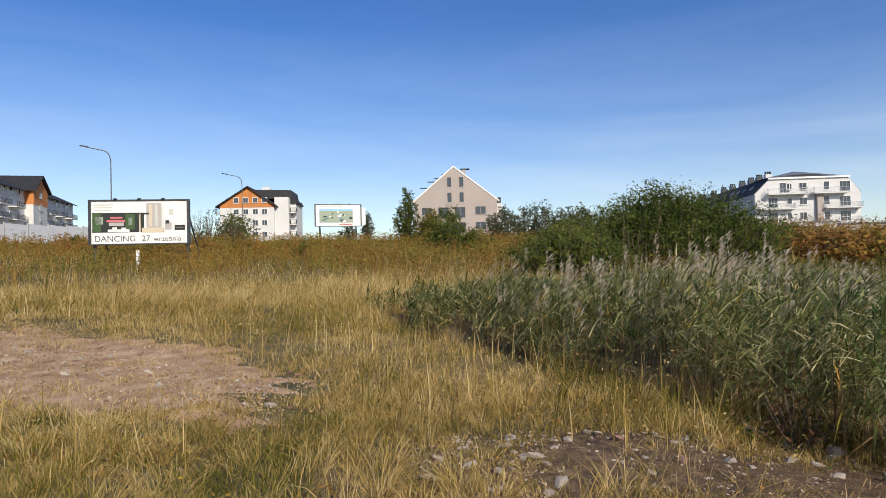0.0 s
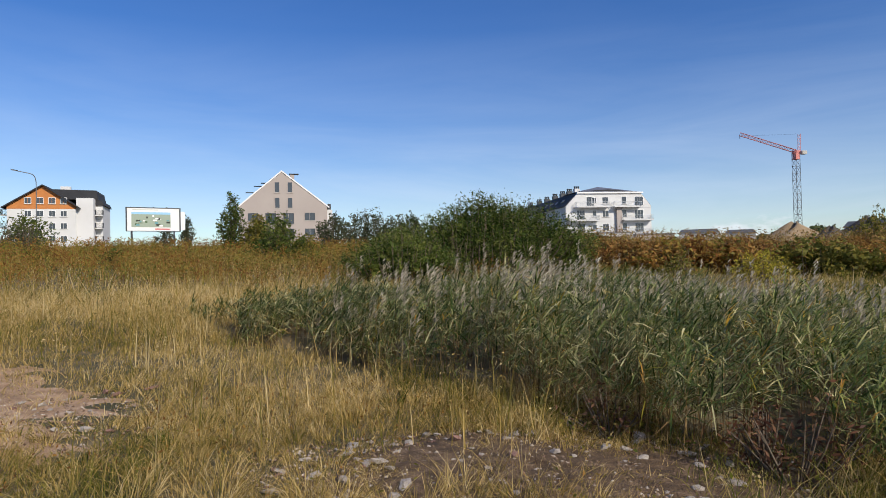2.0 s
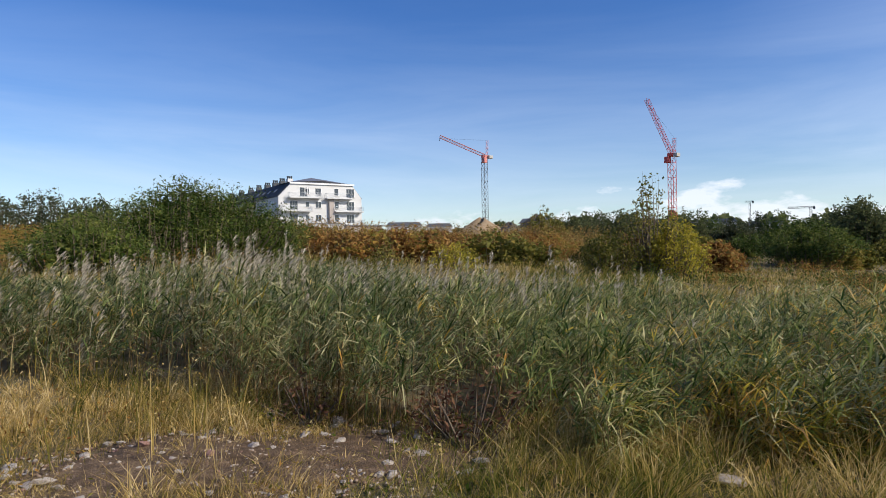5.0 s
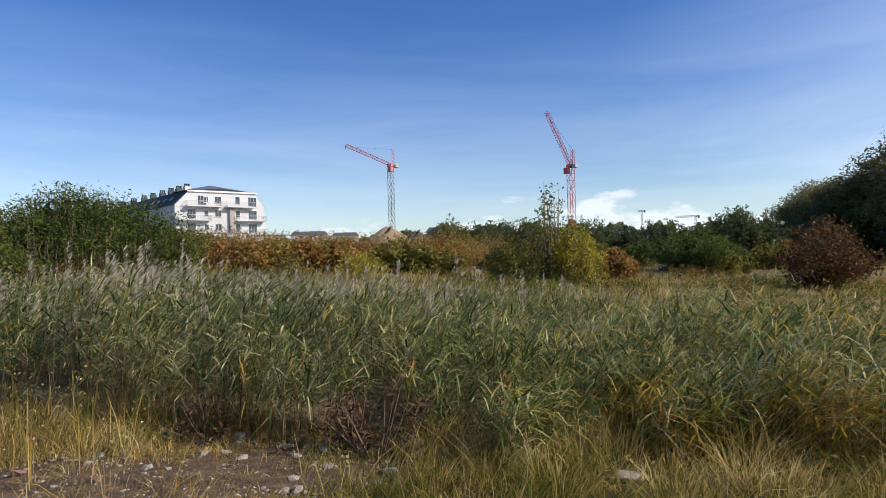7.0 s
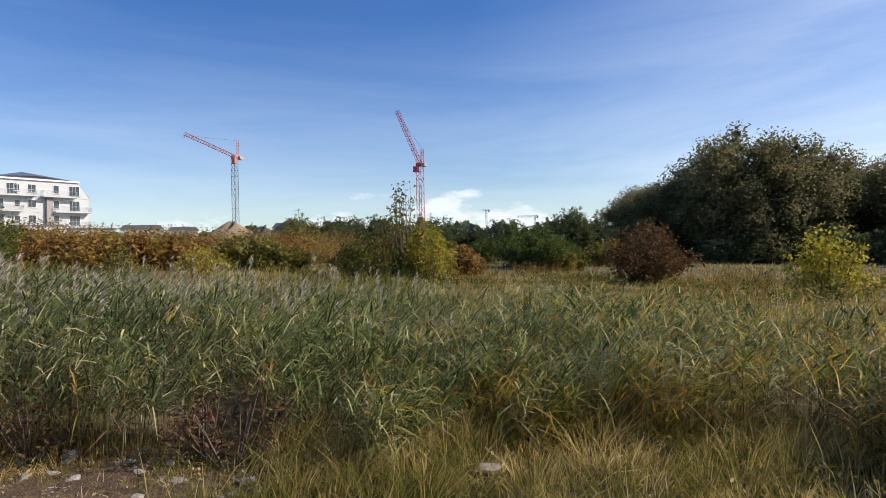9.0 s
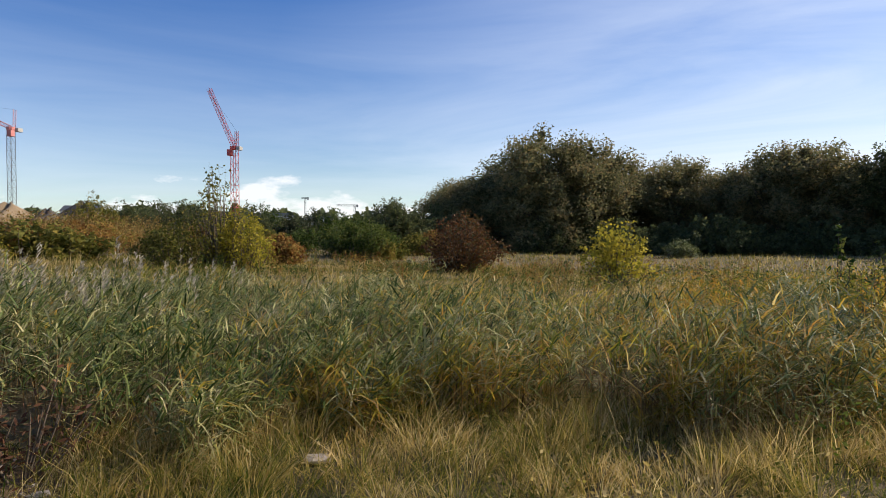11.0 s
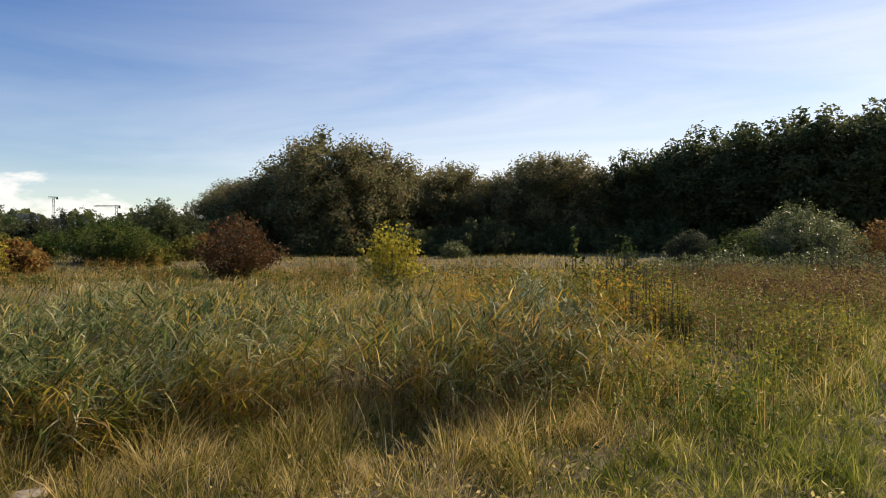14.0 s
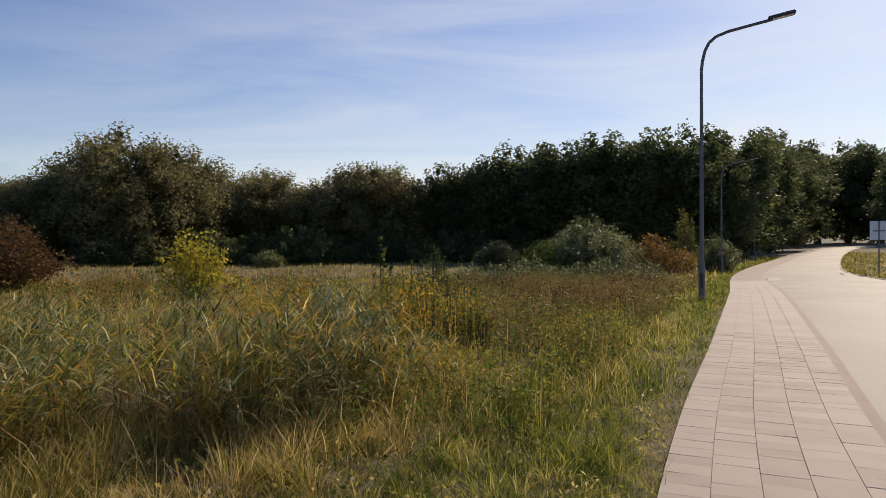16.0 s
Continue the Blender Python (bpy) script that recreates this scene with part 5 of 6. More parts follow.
# ---- grasses and reeds ----
def spots(n, b0, b1, d0, d1, power=1.0):
    """Places spread over a sector round the footpath's bend, denser where it is near."""
    b = np.radians(rng.uniform(b0, b1, n))
    u = rng.uniform(0, 1, n)
    d = (d0 ** (2 * power) + u * (d1 ** (2 * power) - d0 ** (2 * power))) ** (1 / (2 * power))
    return d * np.sin(b), d * np.cos(b), d, np.degrees(b)


BR = np.array([-8, -3, 3, 10, 18, 25, 35, 45, 55, 65, 75, 85, 95, 105, 112, 118])
R_NEAR = np.array([14, 11.0, 9.5, 7.8, 6.5, 5.85, 5.2, 4.8, 4.6, 4.6, 4.75, 5.1, 5.2, 5.3, 5.9, 7.4])
R_FAR = np.array([14, 12.5, 14, 16.5, 18, 18, 17, 16, 14.5, 13, 11.5, 10, 9, 8.4, 8, 7.4])


def clump_noise(x, y, f=1.0):
    return np.sin(x * 1.7 * f + 1.3 * np.sin(y * 1.1 * f)) * np.sin(y * 1.9 * f + 1.7 * np.sin(x * 0.9 * f + 2))


def in_track(x, y):
    a = radians(145)
    u, v = (x + 5.0) * math.cos(a) + (y - 8.8) * math.sin(a), -(x + 5.0) * math.sin(a) + (y - 8.8) * math.cos(a)
    return (u / 5.0) ** 2 + (v / 1.45) ** 2 + 0.3 * clump_noise(x, y, 1.3) + 0.22 * clump_noise(x, y, 3.1)


def in_rubble(x, y):
    a = radians(-20)
    u, v = (x - 1.9) * math.cos(a) + (y - 4.3) * math.sin(a), -(x - 1.9) * math.sin(a) + (y - 4.3) * math.cos(a)
    return (u / 2.1) ** 2 + (v / 0.85) ** 2 + 0.35 * clump_noise(x, y, 1.7) + 0.2 * clump_noise(x, y, 4.3)


def in_reeds(x, y, pad=0.1):
    d, b = np.hypot(x, y), np.degrees(np.arctan2(x, y))
    return (d > np.interp(b, BR, R_NEAR) + pad) & (d < np.interp(b, BR, R_FAR) - 0.2) & (b > -6) & (b < 117)


WIND = 0.35


def grass(name, x, y, height, width, mat, label, segs=2, bend=0.5, wind=0.07, tuft=0.16):
    n = len(x)
    g = tuft * (1 + 0.06 * np.hypot(x, y))
    g = np.exp2(np.round(np.log2(g)))
    ix, iy = np.floor(x / g), np.floor(y / g)
    ha, hb, hc = ((np.sin(ix * p + iy * q) * 43758.5453) % 1 for p, q in ((12.9898, 78.233), (39.346, 11.135), (73.156, 52.235)))
    cx, cy = (ix + 0.2 + 0.6 * ha) * g, (iy + 0.2 + 0.6 * hb) * g
    az = np.arctan2(y - cy, x - cx) + rng.normal(size=n) * 0.9
    x, y = x + (cx - x) * 0.22, y + (cy - y) * 0.22
    base = np.column_stack([x, y, ground_z(x, y) - 0.02])
    L = height * rng.uniform(0.45, 1.2, n) * (0.6 + 0.8 * hc)
    c = bend * rng.uniform(0.1, 1.3, n)
    a = np.full(n, 1.0)
    b = 0.25 * c + rng.uniform(0, 1, n) ** 3 * 0.75
    c = c + rng.uniform(0, 1, n) ** 4 * 0.7
    dx, dy = np.cos(az) * c + wind, np.sin(az) * c - wind * 0.4
    az, c = np.arctan2(dy, dx), np.hypot(dx, dy)
    ob = raw(name, *strips(base, L, width * rng.uniform(0.5, 1.6, n), az, a, b, c, segs, 1.6), mat)
    return tagged(ob, label, "grass", kind="stuff")


def keep(x, y, mask):
    return x[mask], y[mask]


# verge grass near the footpath and before the reeds
x, y, d, b = spots(155000, -60, 156, 0.35, 6.8, 0.78)
m = (off_path(x, y) > 0.03 + 0.08 * clump_noise(x, y, 2)) & ~in_reeds(x, y, 0.9) & (in_rubble(x, y) + 0.45 * clump_noise(x, y, 2.2) > rng.uniform(0.2, 0.9, len(x))) & (in_track(x, y) > 1)
m &= clump_noise(x, y, 1.6) + rng.uniform(-1, 1.2, len(x)) > -0.55
warm = b + 18 * clump_noise(x, y, 0.8) < 34
young = ~warm & (off_path(x, y) < 1.0 + 0.45 * clump_noise(x, y, 1.2)) & (b > 50)
for sel, mat_, text in ((m & ~warm & ~young, "greengrass", "olive and straw grass before the reeds"), (m & young, "fresh", "fresh green verge grass along the footpath")):
    xs, ys = keep(x, y, sel)
    grass("verge_grass", xs, ys, (0.45 + 0.55 * smooth(off_path(xs, ys) / 0.45)) * (0.17 + 0.14 * smooth(clump_noise(xs, ys, 0.9) + 0.5) * smooth((np.hypot(xs, ys) - 2.6) / 1.5) + 0.06 * clump_noise(xs, ys, 3)), 0.0055, mat_, text, 2, 0.9)
xs, ys = keep(x, y, m & warm)
grass("dry_grass", xs, ys, 0.15 + 0.15 * smooth(clump_noise(xs, ys, 1.1) + 0.4), 0.005, "straw", "dry golden grass round the rubble", 2, 0.8)
# thin grass among the rubble
x, y, d, b = spots(44000, 0, 75, 3.0, 6.5, 0.8)
xs, ys = keep(x, y, (in_rubble(x, y) < 1.2) & (clump_noise(x, y, 2.9) + rng.uniform(-0.9, 0.9, len(x)) > 0.55 - 0.6 * smooth(in_rubble(x, y))))
grass("thin_grass", xs, ys, 0.09 + 0.05 * clump_noise(xs, ys, 2.9), 0.005, "straw", "thin dry grass between rubble stones", 2, 0.9)
# short dry turf on the left
x, y, d, b = spots(60000, -48, 34, 1.8, 7.5, 0.8)
m = (off_path(x, y) > 0.0) & (in_rubble(x, y) + 0.35 * clump_noise(x, y, 2.6) > rng.uniform(0.35, 1.0, len(x))) & (in_track(x, y) > rng.uniform(0.6, 1.1, len(x)))
xs, ys = keep(x, y, m)
lush = smooth((-xs * 0.8 - ys + 5.2 + 1.5 * clump_noise(xs, ys, 0.9)) / 1.6) * (xs < -0.8) > rng.uniform(0, 1, len(xs))
grass("turf", xs[~lush], ys[~lush], 0.1 + 0.05 * clump_noise(xs, ys, 1.5)[~lush], 0.0055, "straw", "short dry turf between taller grass", 2, 1.0)
grass("turf", xs[lush], ys[lush], 0.17 + 0 * xs[lush], 0.006, "greengrass", "lush green tuft of grass beside the footpath", 2, 0.8)
# small broad-leaved herbs in the turf
x, y, d, b = spots(26000, -46, 150, 1.7, 7.5, 0.75)
m = (off_path(x, y) > 0.15) & ~in_reeds(x, y, 1.0) & (clump_noise(x, y, 2.1) + 0.5 * clump_noise(x, y, 0.7) > rng.uniform(-0.6, 1.0, len(x))) & (in_rubble(x, y) + 0.5 * clump_noise(x, y, 3) > 0.35) & (in_track(x, y) > 0.9)
x, y = x[m], y[m]
hz_ = rng.uniform(0.02, 0.17, len(x))
green = b[m] + 20 * clump_noise(x, y, 0.9) > 25
c = np.column_stack([x, y, ground_z(x, y) + hz_])
tagged(raw("low_herbs", *leaves(c[green], 0.038, 0.5, -0.2), "greengrass"), "small green herbs in the verge turf", "weeds", kind="stuff")
tagged(raw("low_herbs", *leaves(c[~green], 0.032, 0.4, -0.2), "weed"), "small brown and rusty herbs round the rubble", "weeds", kind="stuff")
# golden grass on the left
x, y, d, b = spots(190000, -42, 24, 5.2, 20, 0.6)
tr = in_track(x, y)
m = ~in_reeds(x, y) & (tr > 1.1 * rng.uniform(0, 1, len(x)) ** 0.8) & (in_rubble(x, y) > 1) & (clump_noise(x, y, 1.0) + rng.uniform(-1, 1, len(x)) > -0.75)
xs, ys = keep(x, y, m)
dd = np.hypot(xs, ys)
near_l = smooth((ys - 9 + 0.35 * xs) / 5)
grass("golden_grass", xs, ys, (0.17 + 0.2 * near_l + 0.08 * clump_noise(xs, ys, 0.7)) * (0.3 + 0.7 * smooth((in_track(xs, ys) - 0.4) / 1.2)), 0.0022 + 0.0005 * dd, "straw", "tall dry golden meadow grass", 2, 0.6)
# thin grass on the track
x, y, d, b = spots(52000, -42, 5, 5.0, 16, 0.8)
m = (in_track(x, y) < 1.15) & (clump_noise(x, y, 1.8) + rng.uniform(-0.7, 0.7, len(x)) > -0.05 - 0.9 * smooth((in_track(x, y) - 0.3) / 0.7))
xs, ys = keep(x, y, m)
grass("thin_grass", xs, ys, 0.13, 0.0075, "straw", "thin dry grass on the gravel track", 2, 0.8)
# meadow to the east
x, y, d, b = spots(112000, 45, 140, 6.4, 40, 0.5)
m = ~in_reeds(x, y) & (off_path(x, y) > 0.6)
xs, ys = keep(x, y, m)
dd = np.hypot(xs, ys)
grass("meadow_grass", xs, ys, 0.27 + 0.15 * clump_noise(xs, ys, 0.35) + 0.12 * clump_noise(xs, ys, 1.1), 0.003 + 0.0008 * dd, "meadow", "tall olive and straw meadow grass", 2, 0.7)
x, y, d, b = spots(45000, 44, 142, 34, 90, 0.7)
xs, ys = keep(x, y, off_path(x, y) > 0.6)
dd = np.hypot(xs, ys)
grass("far_meadow_grass", xs, ys, 0.36 + 0.14 * clump_noise(xs, ys, 0.2), 0.0012 * dd, "meadow", "olive and straw grass reaching to the wood", 1, 0.4)
# meadow to the north
x, y, d, b = spots(80000, -42, 48, 15, 75, 0.6)
m = ~in_reeds(x, y) & (in_track(x, y) > 1)
xs, ys = keep(x, y, m)
dd = np.hypot(xs, ys)
mixm = clump_noise(xs, ys, 0.25) + rng.uniform(-0.6, 0.6, len(xs)) > 0.1 + 0.9 * smooth((dd - 20) / 14)
grass("meadow_grass", xs[mixm], ys[mixm], 0.6 + 0.2 * clump_noise(xs, ys, 0.3)[mixm], 0.0013 * dd[mixm] + 0.003, "straw", "tall straw-coloured meadow grass", 1, 0.5)
grass("meadow_grass", xs[~mixm], ys[~mixm], 0.5 + 0.2 * clump_noise(xs, ys, 0.3)[~mixm], 0.0013 * dd[~mixm] + 0.003, "meadow", "tall olive meadow grass", 1, 0.5)
# strip along the far footpath and beyond the road
s = 3 + 87 * rng.uniform(0, 1, 40000) ** 2.2
oa = rng.uniform(0.01, 1.7, 40000)
xa, ya = along(s, -oa)
da = np.hypot(xa, ya)
m = ~in_reeds(xa, ya)
grass("verge_grass", xa[m], ya[m], ((0.2 + 0.06 * clump_noise(xa, ya, 1.0)) * (0.45 + 0.55 * smooth(oa / 0.5)))[m], 0.004 + 0.0011 * da[m], "fresh", "fresh green verge grass along the footpath", 2, 0.7)
s = rng.uniform(-8, 110, 26000)
xa, ya = along(s, 6.45 + rng.uniform(0, 1, 26000) ** 1.5 * 14)
da = np.hypot(xa, ya)
grass("verge_grass", xa, ya, 0.22 + 0 * da, 0.006 + 0.001 * da, "greengrass", "green verge grass beyond the road", 2, 0.7)


def weeds(name, n, b0, b1, d0, d1, h, mat, label, cut=0.0, f=0.5, leaf=0.05, per=16):
    """Upright weeds: a stem with leaves crowding towards the top."""
    x, y, d, b = spots(n, b0, b1, d0, d1, 0.8)
    m = ~in_reeds(x, y) & (clump_noise(x, y, f) > cut) & (off_path(x, y) > 1.0) & (in_track(x, y) > 1.2)
    m &= rng.uniform(0, 1, len(x)) < smooth((b - b0) / 9) * smooth((b1 - b) / 9) * smooth((d - d0) / (0.12 * d0)) * smooth((d1 - d) / (0.2 * d1))
    x, y, d = x[m], y[m], d[m]
    n = len(x)
    H = h * rng.uniform(0.6, 1.2, n)
    base = np.column_stack([x, y, ground_z(x, y)])
    az = rng.uniform(0, 6.28, n)
    st = strips(base, H, np.full(n, 0.008) + 0.0005 * d, az, np.ones(n), np.zeros(n), rng.uniform(0, 0.3, n), 2, 1.5)
    k = np.repeat(np.arange(n), per)
    u = rng.uniform(0.25, 1.05, n * per)
    c = base[k] + np.column_stack([rng.normal(size=n * per) * 0.09, rng.normal(size=n * per) * 0.09, u * H[k]])
    ob = raw(name, *merge(st, leaves(c, leaf * 0.7 + 0.0016 * d[k], 0.5, -0.4, 3 if d0 > 12 else 4)), mat)
    return tagged(ob, label, "weeds", kind="stuff")


weeds("seed_stalks", 1500, -40, 30, 4.5, 20, 0.62, "straw", "tall thin grass stalks with seed heads", -0.3, 0.9, 0.02, 9)
weeds("seed_stalks", 2200, 50, 136, 5, 24, 0.55, "straw", "tall thin grass stalks with seed heads", 0.0, 0.9, 0.02, 9)
weeds("goldenrod", 1800, 93, 117, 8.2, 12.5, 0.9, "goldenrod", "yellow and orange goldenrod weeds behind the reeds", -0.5, 0.6)
weeds("brown_dock", 5600, 108, 139, 7.0, 30, 0.65, "brownweed", "brown withered dock weeds on the meadow", -0.2, 0.5)
weeds("green_weeds", 2600, 52, 112, 12, 40, 0.6, "bushwillow", "green leafy weeds among meadow grass", 0.15, 0.45)
weeds("rusty_weeds", 2200, 56, 108, 15, 45, 0.65, "weed", "rusty and olive weeds among meadow grass", 0.2, 0.4)
weeds("green_weeds", 1300, 98, 138, 4.5, 16, 0.45, "herb", "bright green leafy weeds beside the footpath", -0.1, 0.9)
weeds("yellowing_weeds", 2200, 100, 136, 5, 15, 0.5, "herbgold", "yellowing leafy weeds in the meadow grass", -0.2, 0.8, 0.04, 12)
weeds("green_weeds", 900, 98, 122, 9, 22, 0.8, "bushwillow", "green leafy weeds among meadow grass", 0.1, 0.9)
weeds("tawny_weeds", 5200, 20, 58, 36, 70, 1.9, "tawny", "tall tawny withered weeds on the rise", -0.6, 0.3, 0.09, 11)
weeds("field_weeds", 4600, -40, 26, 19, 40, 0.75, "weed", "brown and olive weeds on the meadow", -0.05, 0.35, 0.05, 16)
weeds("field_weeds", 6500, -40, 50, 32, 70, 1.1, "weed", "rust and olive weeds on the meadow's rise", -0.5, 0.3, 0.06, 16)
weeds("olive_weeds", 5200, -40, 30, 20, 58, 0.95, "olive", "olive green weeds in patches on the rise", 0.15, 0.22, 0.06, 14)
weeds("tawny_weeds", 2600, -40, 26, 19, 40, 0.85, "tawny", "tawny withered weeds in patches on the meadow", 0.1, 0.28, 0.05, 12)
weeds("field_weeds", 1500, 60, 112, 14, 50, 0.6, "brownweed", "brown weeds among meadow grass", 0.3, 0.5, 0.05, 12)

# reed bed: the reeds stand in tussocks of uneven height that lean outwards and downwind
nr = 34000
x, y, d, b = spots(nr, -7, 117, 4.3, 18.5, 0.45)
near, farr = np.interp(b, BR, R_NEAR), np.interp(b, BR, R_FAR)
m = (d > near + 0.0 + 0.45 * clump_noise(x, y, 0.95) + 0.2 * clump_noise(x, y, 2.3)) & (d < farr)
x, y, d, b = x[m], y[m], d[m], b[m]
nr = len(x)
tx, ty, td, tb = spots(900, -9, 119, 4.2, 18.8, 0.6)
who = np.argmin((x[:, None] - tx[None]) ** 2 + (y[:, None] - ty[None]) ** 2, axis=1)
tall = rng.uniform(0.66, 1.12, 900)[who]
rim = np.hypot(x - tx[who], y - ty[who])
dome = 1 - 0.42 * np.clip(rim / 0.55, 0, 1.2) ** 2
m = (tall > 0.72) & (rng.uniform(0, 1, nr) < np.clip(1.25 - 1.0 * rim / 0.6, 0.18, 1) * np.interp(b, [35, 60, 95, 99, 109, 112], [1.0, 0.7, 0.55, 0.95, 0.95, 0.5]))
x, y, d, b, who, tall, rim, dome = (q[m] for q in (x, y, d, b, who, tall, rim, dome))
nr = len(x)
edge = smooth((d - np.interp(b, BR, R_NEAR)) / 0.9)
H = np.maximum(np.interp(b, [-8, 6, 28, 45, 60, 80, 95, 107, 117], [1.1, 1.35, 1.36, 1.04, 0.92, 0.92, 1.06, 1.2, 0.85]) - ground_z(x, y), 0.5)
H = H * (0.88 + 0.14 * edge + 0.16 * clump_noise(x, y, 0.6)) * tall * dome * rng.uniform(0.78, 1.12, nr)
base = np.column_stack([x, y, ground_z(x, y) - 0.03])
yellow = rng.uniform(0, 1, nr) < np.interp(b, [-8, 40, 70, 88, 99, 106, 117], [0.05, 0.08, 0.22, 0.7, 0.6, 0.12, 0.9]) * (1.0 - 0.4 * edge)
lx = 0.09 + 0.3 * (x - tx[who]) + rng.normal(size=nr) * 0.09
ly = -0.04 + 0.3 * (y - ty[who]) + rng.normal(size=nr) * 0.09
lean, azs = np.hypot(lx, ly), np.arctan2(ly, lx)
stalk = strips(base, H, np.full(nr, 0.006), azs, np.ones(nr), np.zeros(nr), lean, 3, 1.0)
tagged(raw("reed_stalks", *stalk, "stalk"), "thin straw-coloured stalks of a reed bed", "reeds", kind="stuff")


def reed_leaves(sel, per, name, mat, label, lo=0.5, hi=1.0, stiff=0.0):
    k = np.repeat(np.nonzero(sel)[0], per)
    n = len(k)
    s = rng.uniform(lo, hi, n)
    c = base[k].copy()
    reach = (lean[k] * s ** 1.4 * H[k])
    c[:, 0] += np.cos(azs[k]) * reach
    c[:, 1] += np.sin(azs[k]) * reach
    c[:, 2] += s * H[k]
    az = rng.uniform(0, 6.28, n)
    az = np.arctan2(np.sin(az) - 0.5, np.cos(az) + 0.55)
    L = rng.uniform(0.15, 0.38, n) * (0.75 + 0.35 * np.sin(s * 3.0)) * (1 + 0.012 * d[k])
    up = rng.uniform(-0.1, 0.85, n)
    ob = raw(name, *strips(c, L, rng.uniform(0.008, 0.019, n) * (1 + 0.03 * d[k]), az, up, rng.uniform(0.0, 0.5, n) + stiff, rng.uniform(0.45, 0.95, n), 2, 1.1), mat)
    return tagged(ob, label, "reeds", kind="stuff")


green = rng.uniform(0, 1, nr) < np.interp(b, [36, 47, 97, 100, 109, 112], [0.95, 0.3, 0.2, 0.9, 0.9, 0.2])
reed_leaves(~yellow & green, 11, "reed_leaves", "reedgreen", "dark green reed leaves bent by the wind", 0.38)
reed_leaves(~yellow & ~green, 10, "reed_leaves", "reed", "long grey-green reed leaves bent by the wind", 0.42)
reed_leaves((d < np.interp(b, BR, R_NEAR) + 1.6) & (rng.uniform(0, 1, nr) < np.interp(b, [30, 70], [0.2, 0.6])), 3, "dry_reed_leaves", "stalk", "withered straw and brown leaves low in the reed bed", 0.06, 0.55, 0.2)
reed_leaves((d < np.interp(b, BR, R_NEAR) + 1.4) & (b > 62) & (clump_noise(x, y, 1.1) > -0.15), 12, "golden_reed_leaves", "reedyellow", "golden yellow upright leaves low at the bed's edge", 0.06, 0.75, 0.0)
reed_leaves((d < np.interp(b, BR, R_NEAR) + 1.0) & (clump_noise(x, y, 1.4) > 0.1), 4, "reed_leaves", "reed", "green reed leaves low at the bed's edge", 0.15, 0.6, 0.1)
reed_leaves(yellow, 8, "reed_leaves", "reedyellow", "yellowing reed leaves at the bed's edge")
# dry and olive grass that grows into the bed's foot
x, y, d, b = spots(84000, 8, 118, 3.4, 8.5, 0.8)
gap = d - np.interp(b, BR, R_NEAR)
xs, ys = keep(x, y, (gap > -1.0 + 0.5 * clump_noise(x, y, 1.5)) & (gap < np.interp(b, [50, 75], [0.7, 1.4])) & (in_rubble(x, y) > 0.9) & (clump_noise(x, y, 1.9) + rng.uniform(-0.8, 0.8, len(x)) > np.interp(b, [20, 60], [0.1, -0.35])))
dry = clump_noise(xs, ys, 1.3) + rng.uniform(-0.5, 0.5, len(xs)) > 0.15
grass("edge_grass", xs[dry], ys[dry], 0.34 + 0.12 * clump_noise(xs, ys, 2.2)[dry], 0.0065, "straw", "dry tawny grass at the foot of the reeds", 2, 0.7)
grass("edge_grass", xs[~dry], ys[~dry], 0.32 + 0.12 * clump_noise(xs, ys, 2.2)[~dry], 0.0065, "meadow", "olive grass at the foot of the reeds", 2, 0.7)
x, y, d, b = (base[:, 0], base[:, 1], np.hypot(base[:, 0], base[:, 1]), np.degrees(np.arctan2(base[:, 0], base[:, 1])))
# plumes on tall stalks
pl = np.nonzero((rng.uniform(0, 1, nr) < np.interp(b, [0, 8, 22, 48, 56, 70], [0.0, 0.14, 0.18, 0.09, 0.04, 0.0]) * smooth(clump_noise(x, y, 0.55) + 0.75)) & (d > 7.5))[0]
pb = base[pl]
ph = H[pl] * 1.0 + rng.uniform(0.12, 0.42, len(pl))
pa = rng.normal(0.2, 0.5, len(pl))
pst = strips(pb, ph, np.full(len(pl), 0.01), pa, np.ones(len(pl)), np.zeros(len(pl)), np.full(len(pl), 0.14), 3, 1.0)
k = np.repeat(np.arange(len(pl)), 22)
tp = pb[k] + np.column_stack([np.cos(pa[k]) * 0.12 * ph[k], np.sin(pa[k]) * 0.12 * ph[k], ph[k]]) + np.column_stack([rng.normal(size=len(k)) * 0.012, rng.normal(size=len(k)) * 0.012, -rng.uniform(0, 0.26, len(k))])
pq = strips(tp, rng.uniform(0.07, 0.15, len(k)), np.full(len(k), 0.017), rng.normal(-0.1, 0.6, len(k)), np.full(len(k), 0.7), np.full(len(k), 0.3), np.full(len(k), 0.6), 2, 1.5)
tagged(raw("reed_plumes", *merge(pst, pq), "plume"), "pale feathery reed plumes above the bed", "reeds", kind="stuff")

# ---- stones ----
def stone_mesh(seed, mat):
    r = random.Random(seed)
    bm = bmesh.new()
    bmesh.ops.create_icosphere(bm, subdivisions=1, radius=1)
    o = Vector((r.uniform(0, 9), r.uniform(0, 9), r.uniform(0, 9)))
    for v in bm.verts:
        v.co *= 1 + 0.7 * noise.noise(v.co * 1.1 + o) + 0.4 * noise.noise(v.co * 3 + o)
        v.co.z *= 0.6
    me = bpy.data.meshes.new("stone")
    bm.to_mesh(me)
    bm.free()
    me.materials.append(M[mat])
    return me


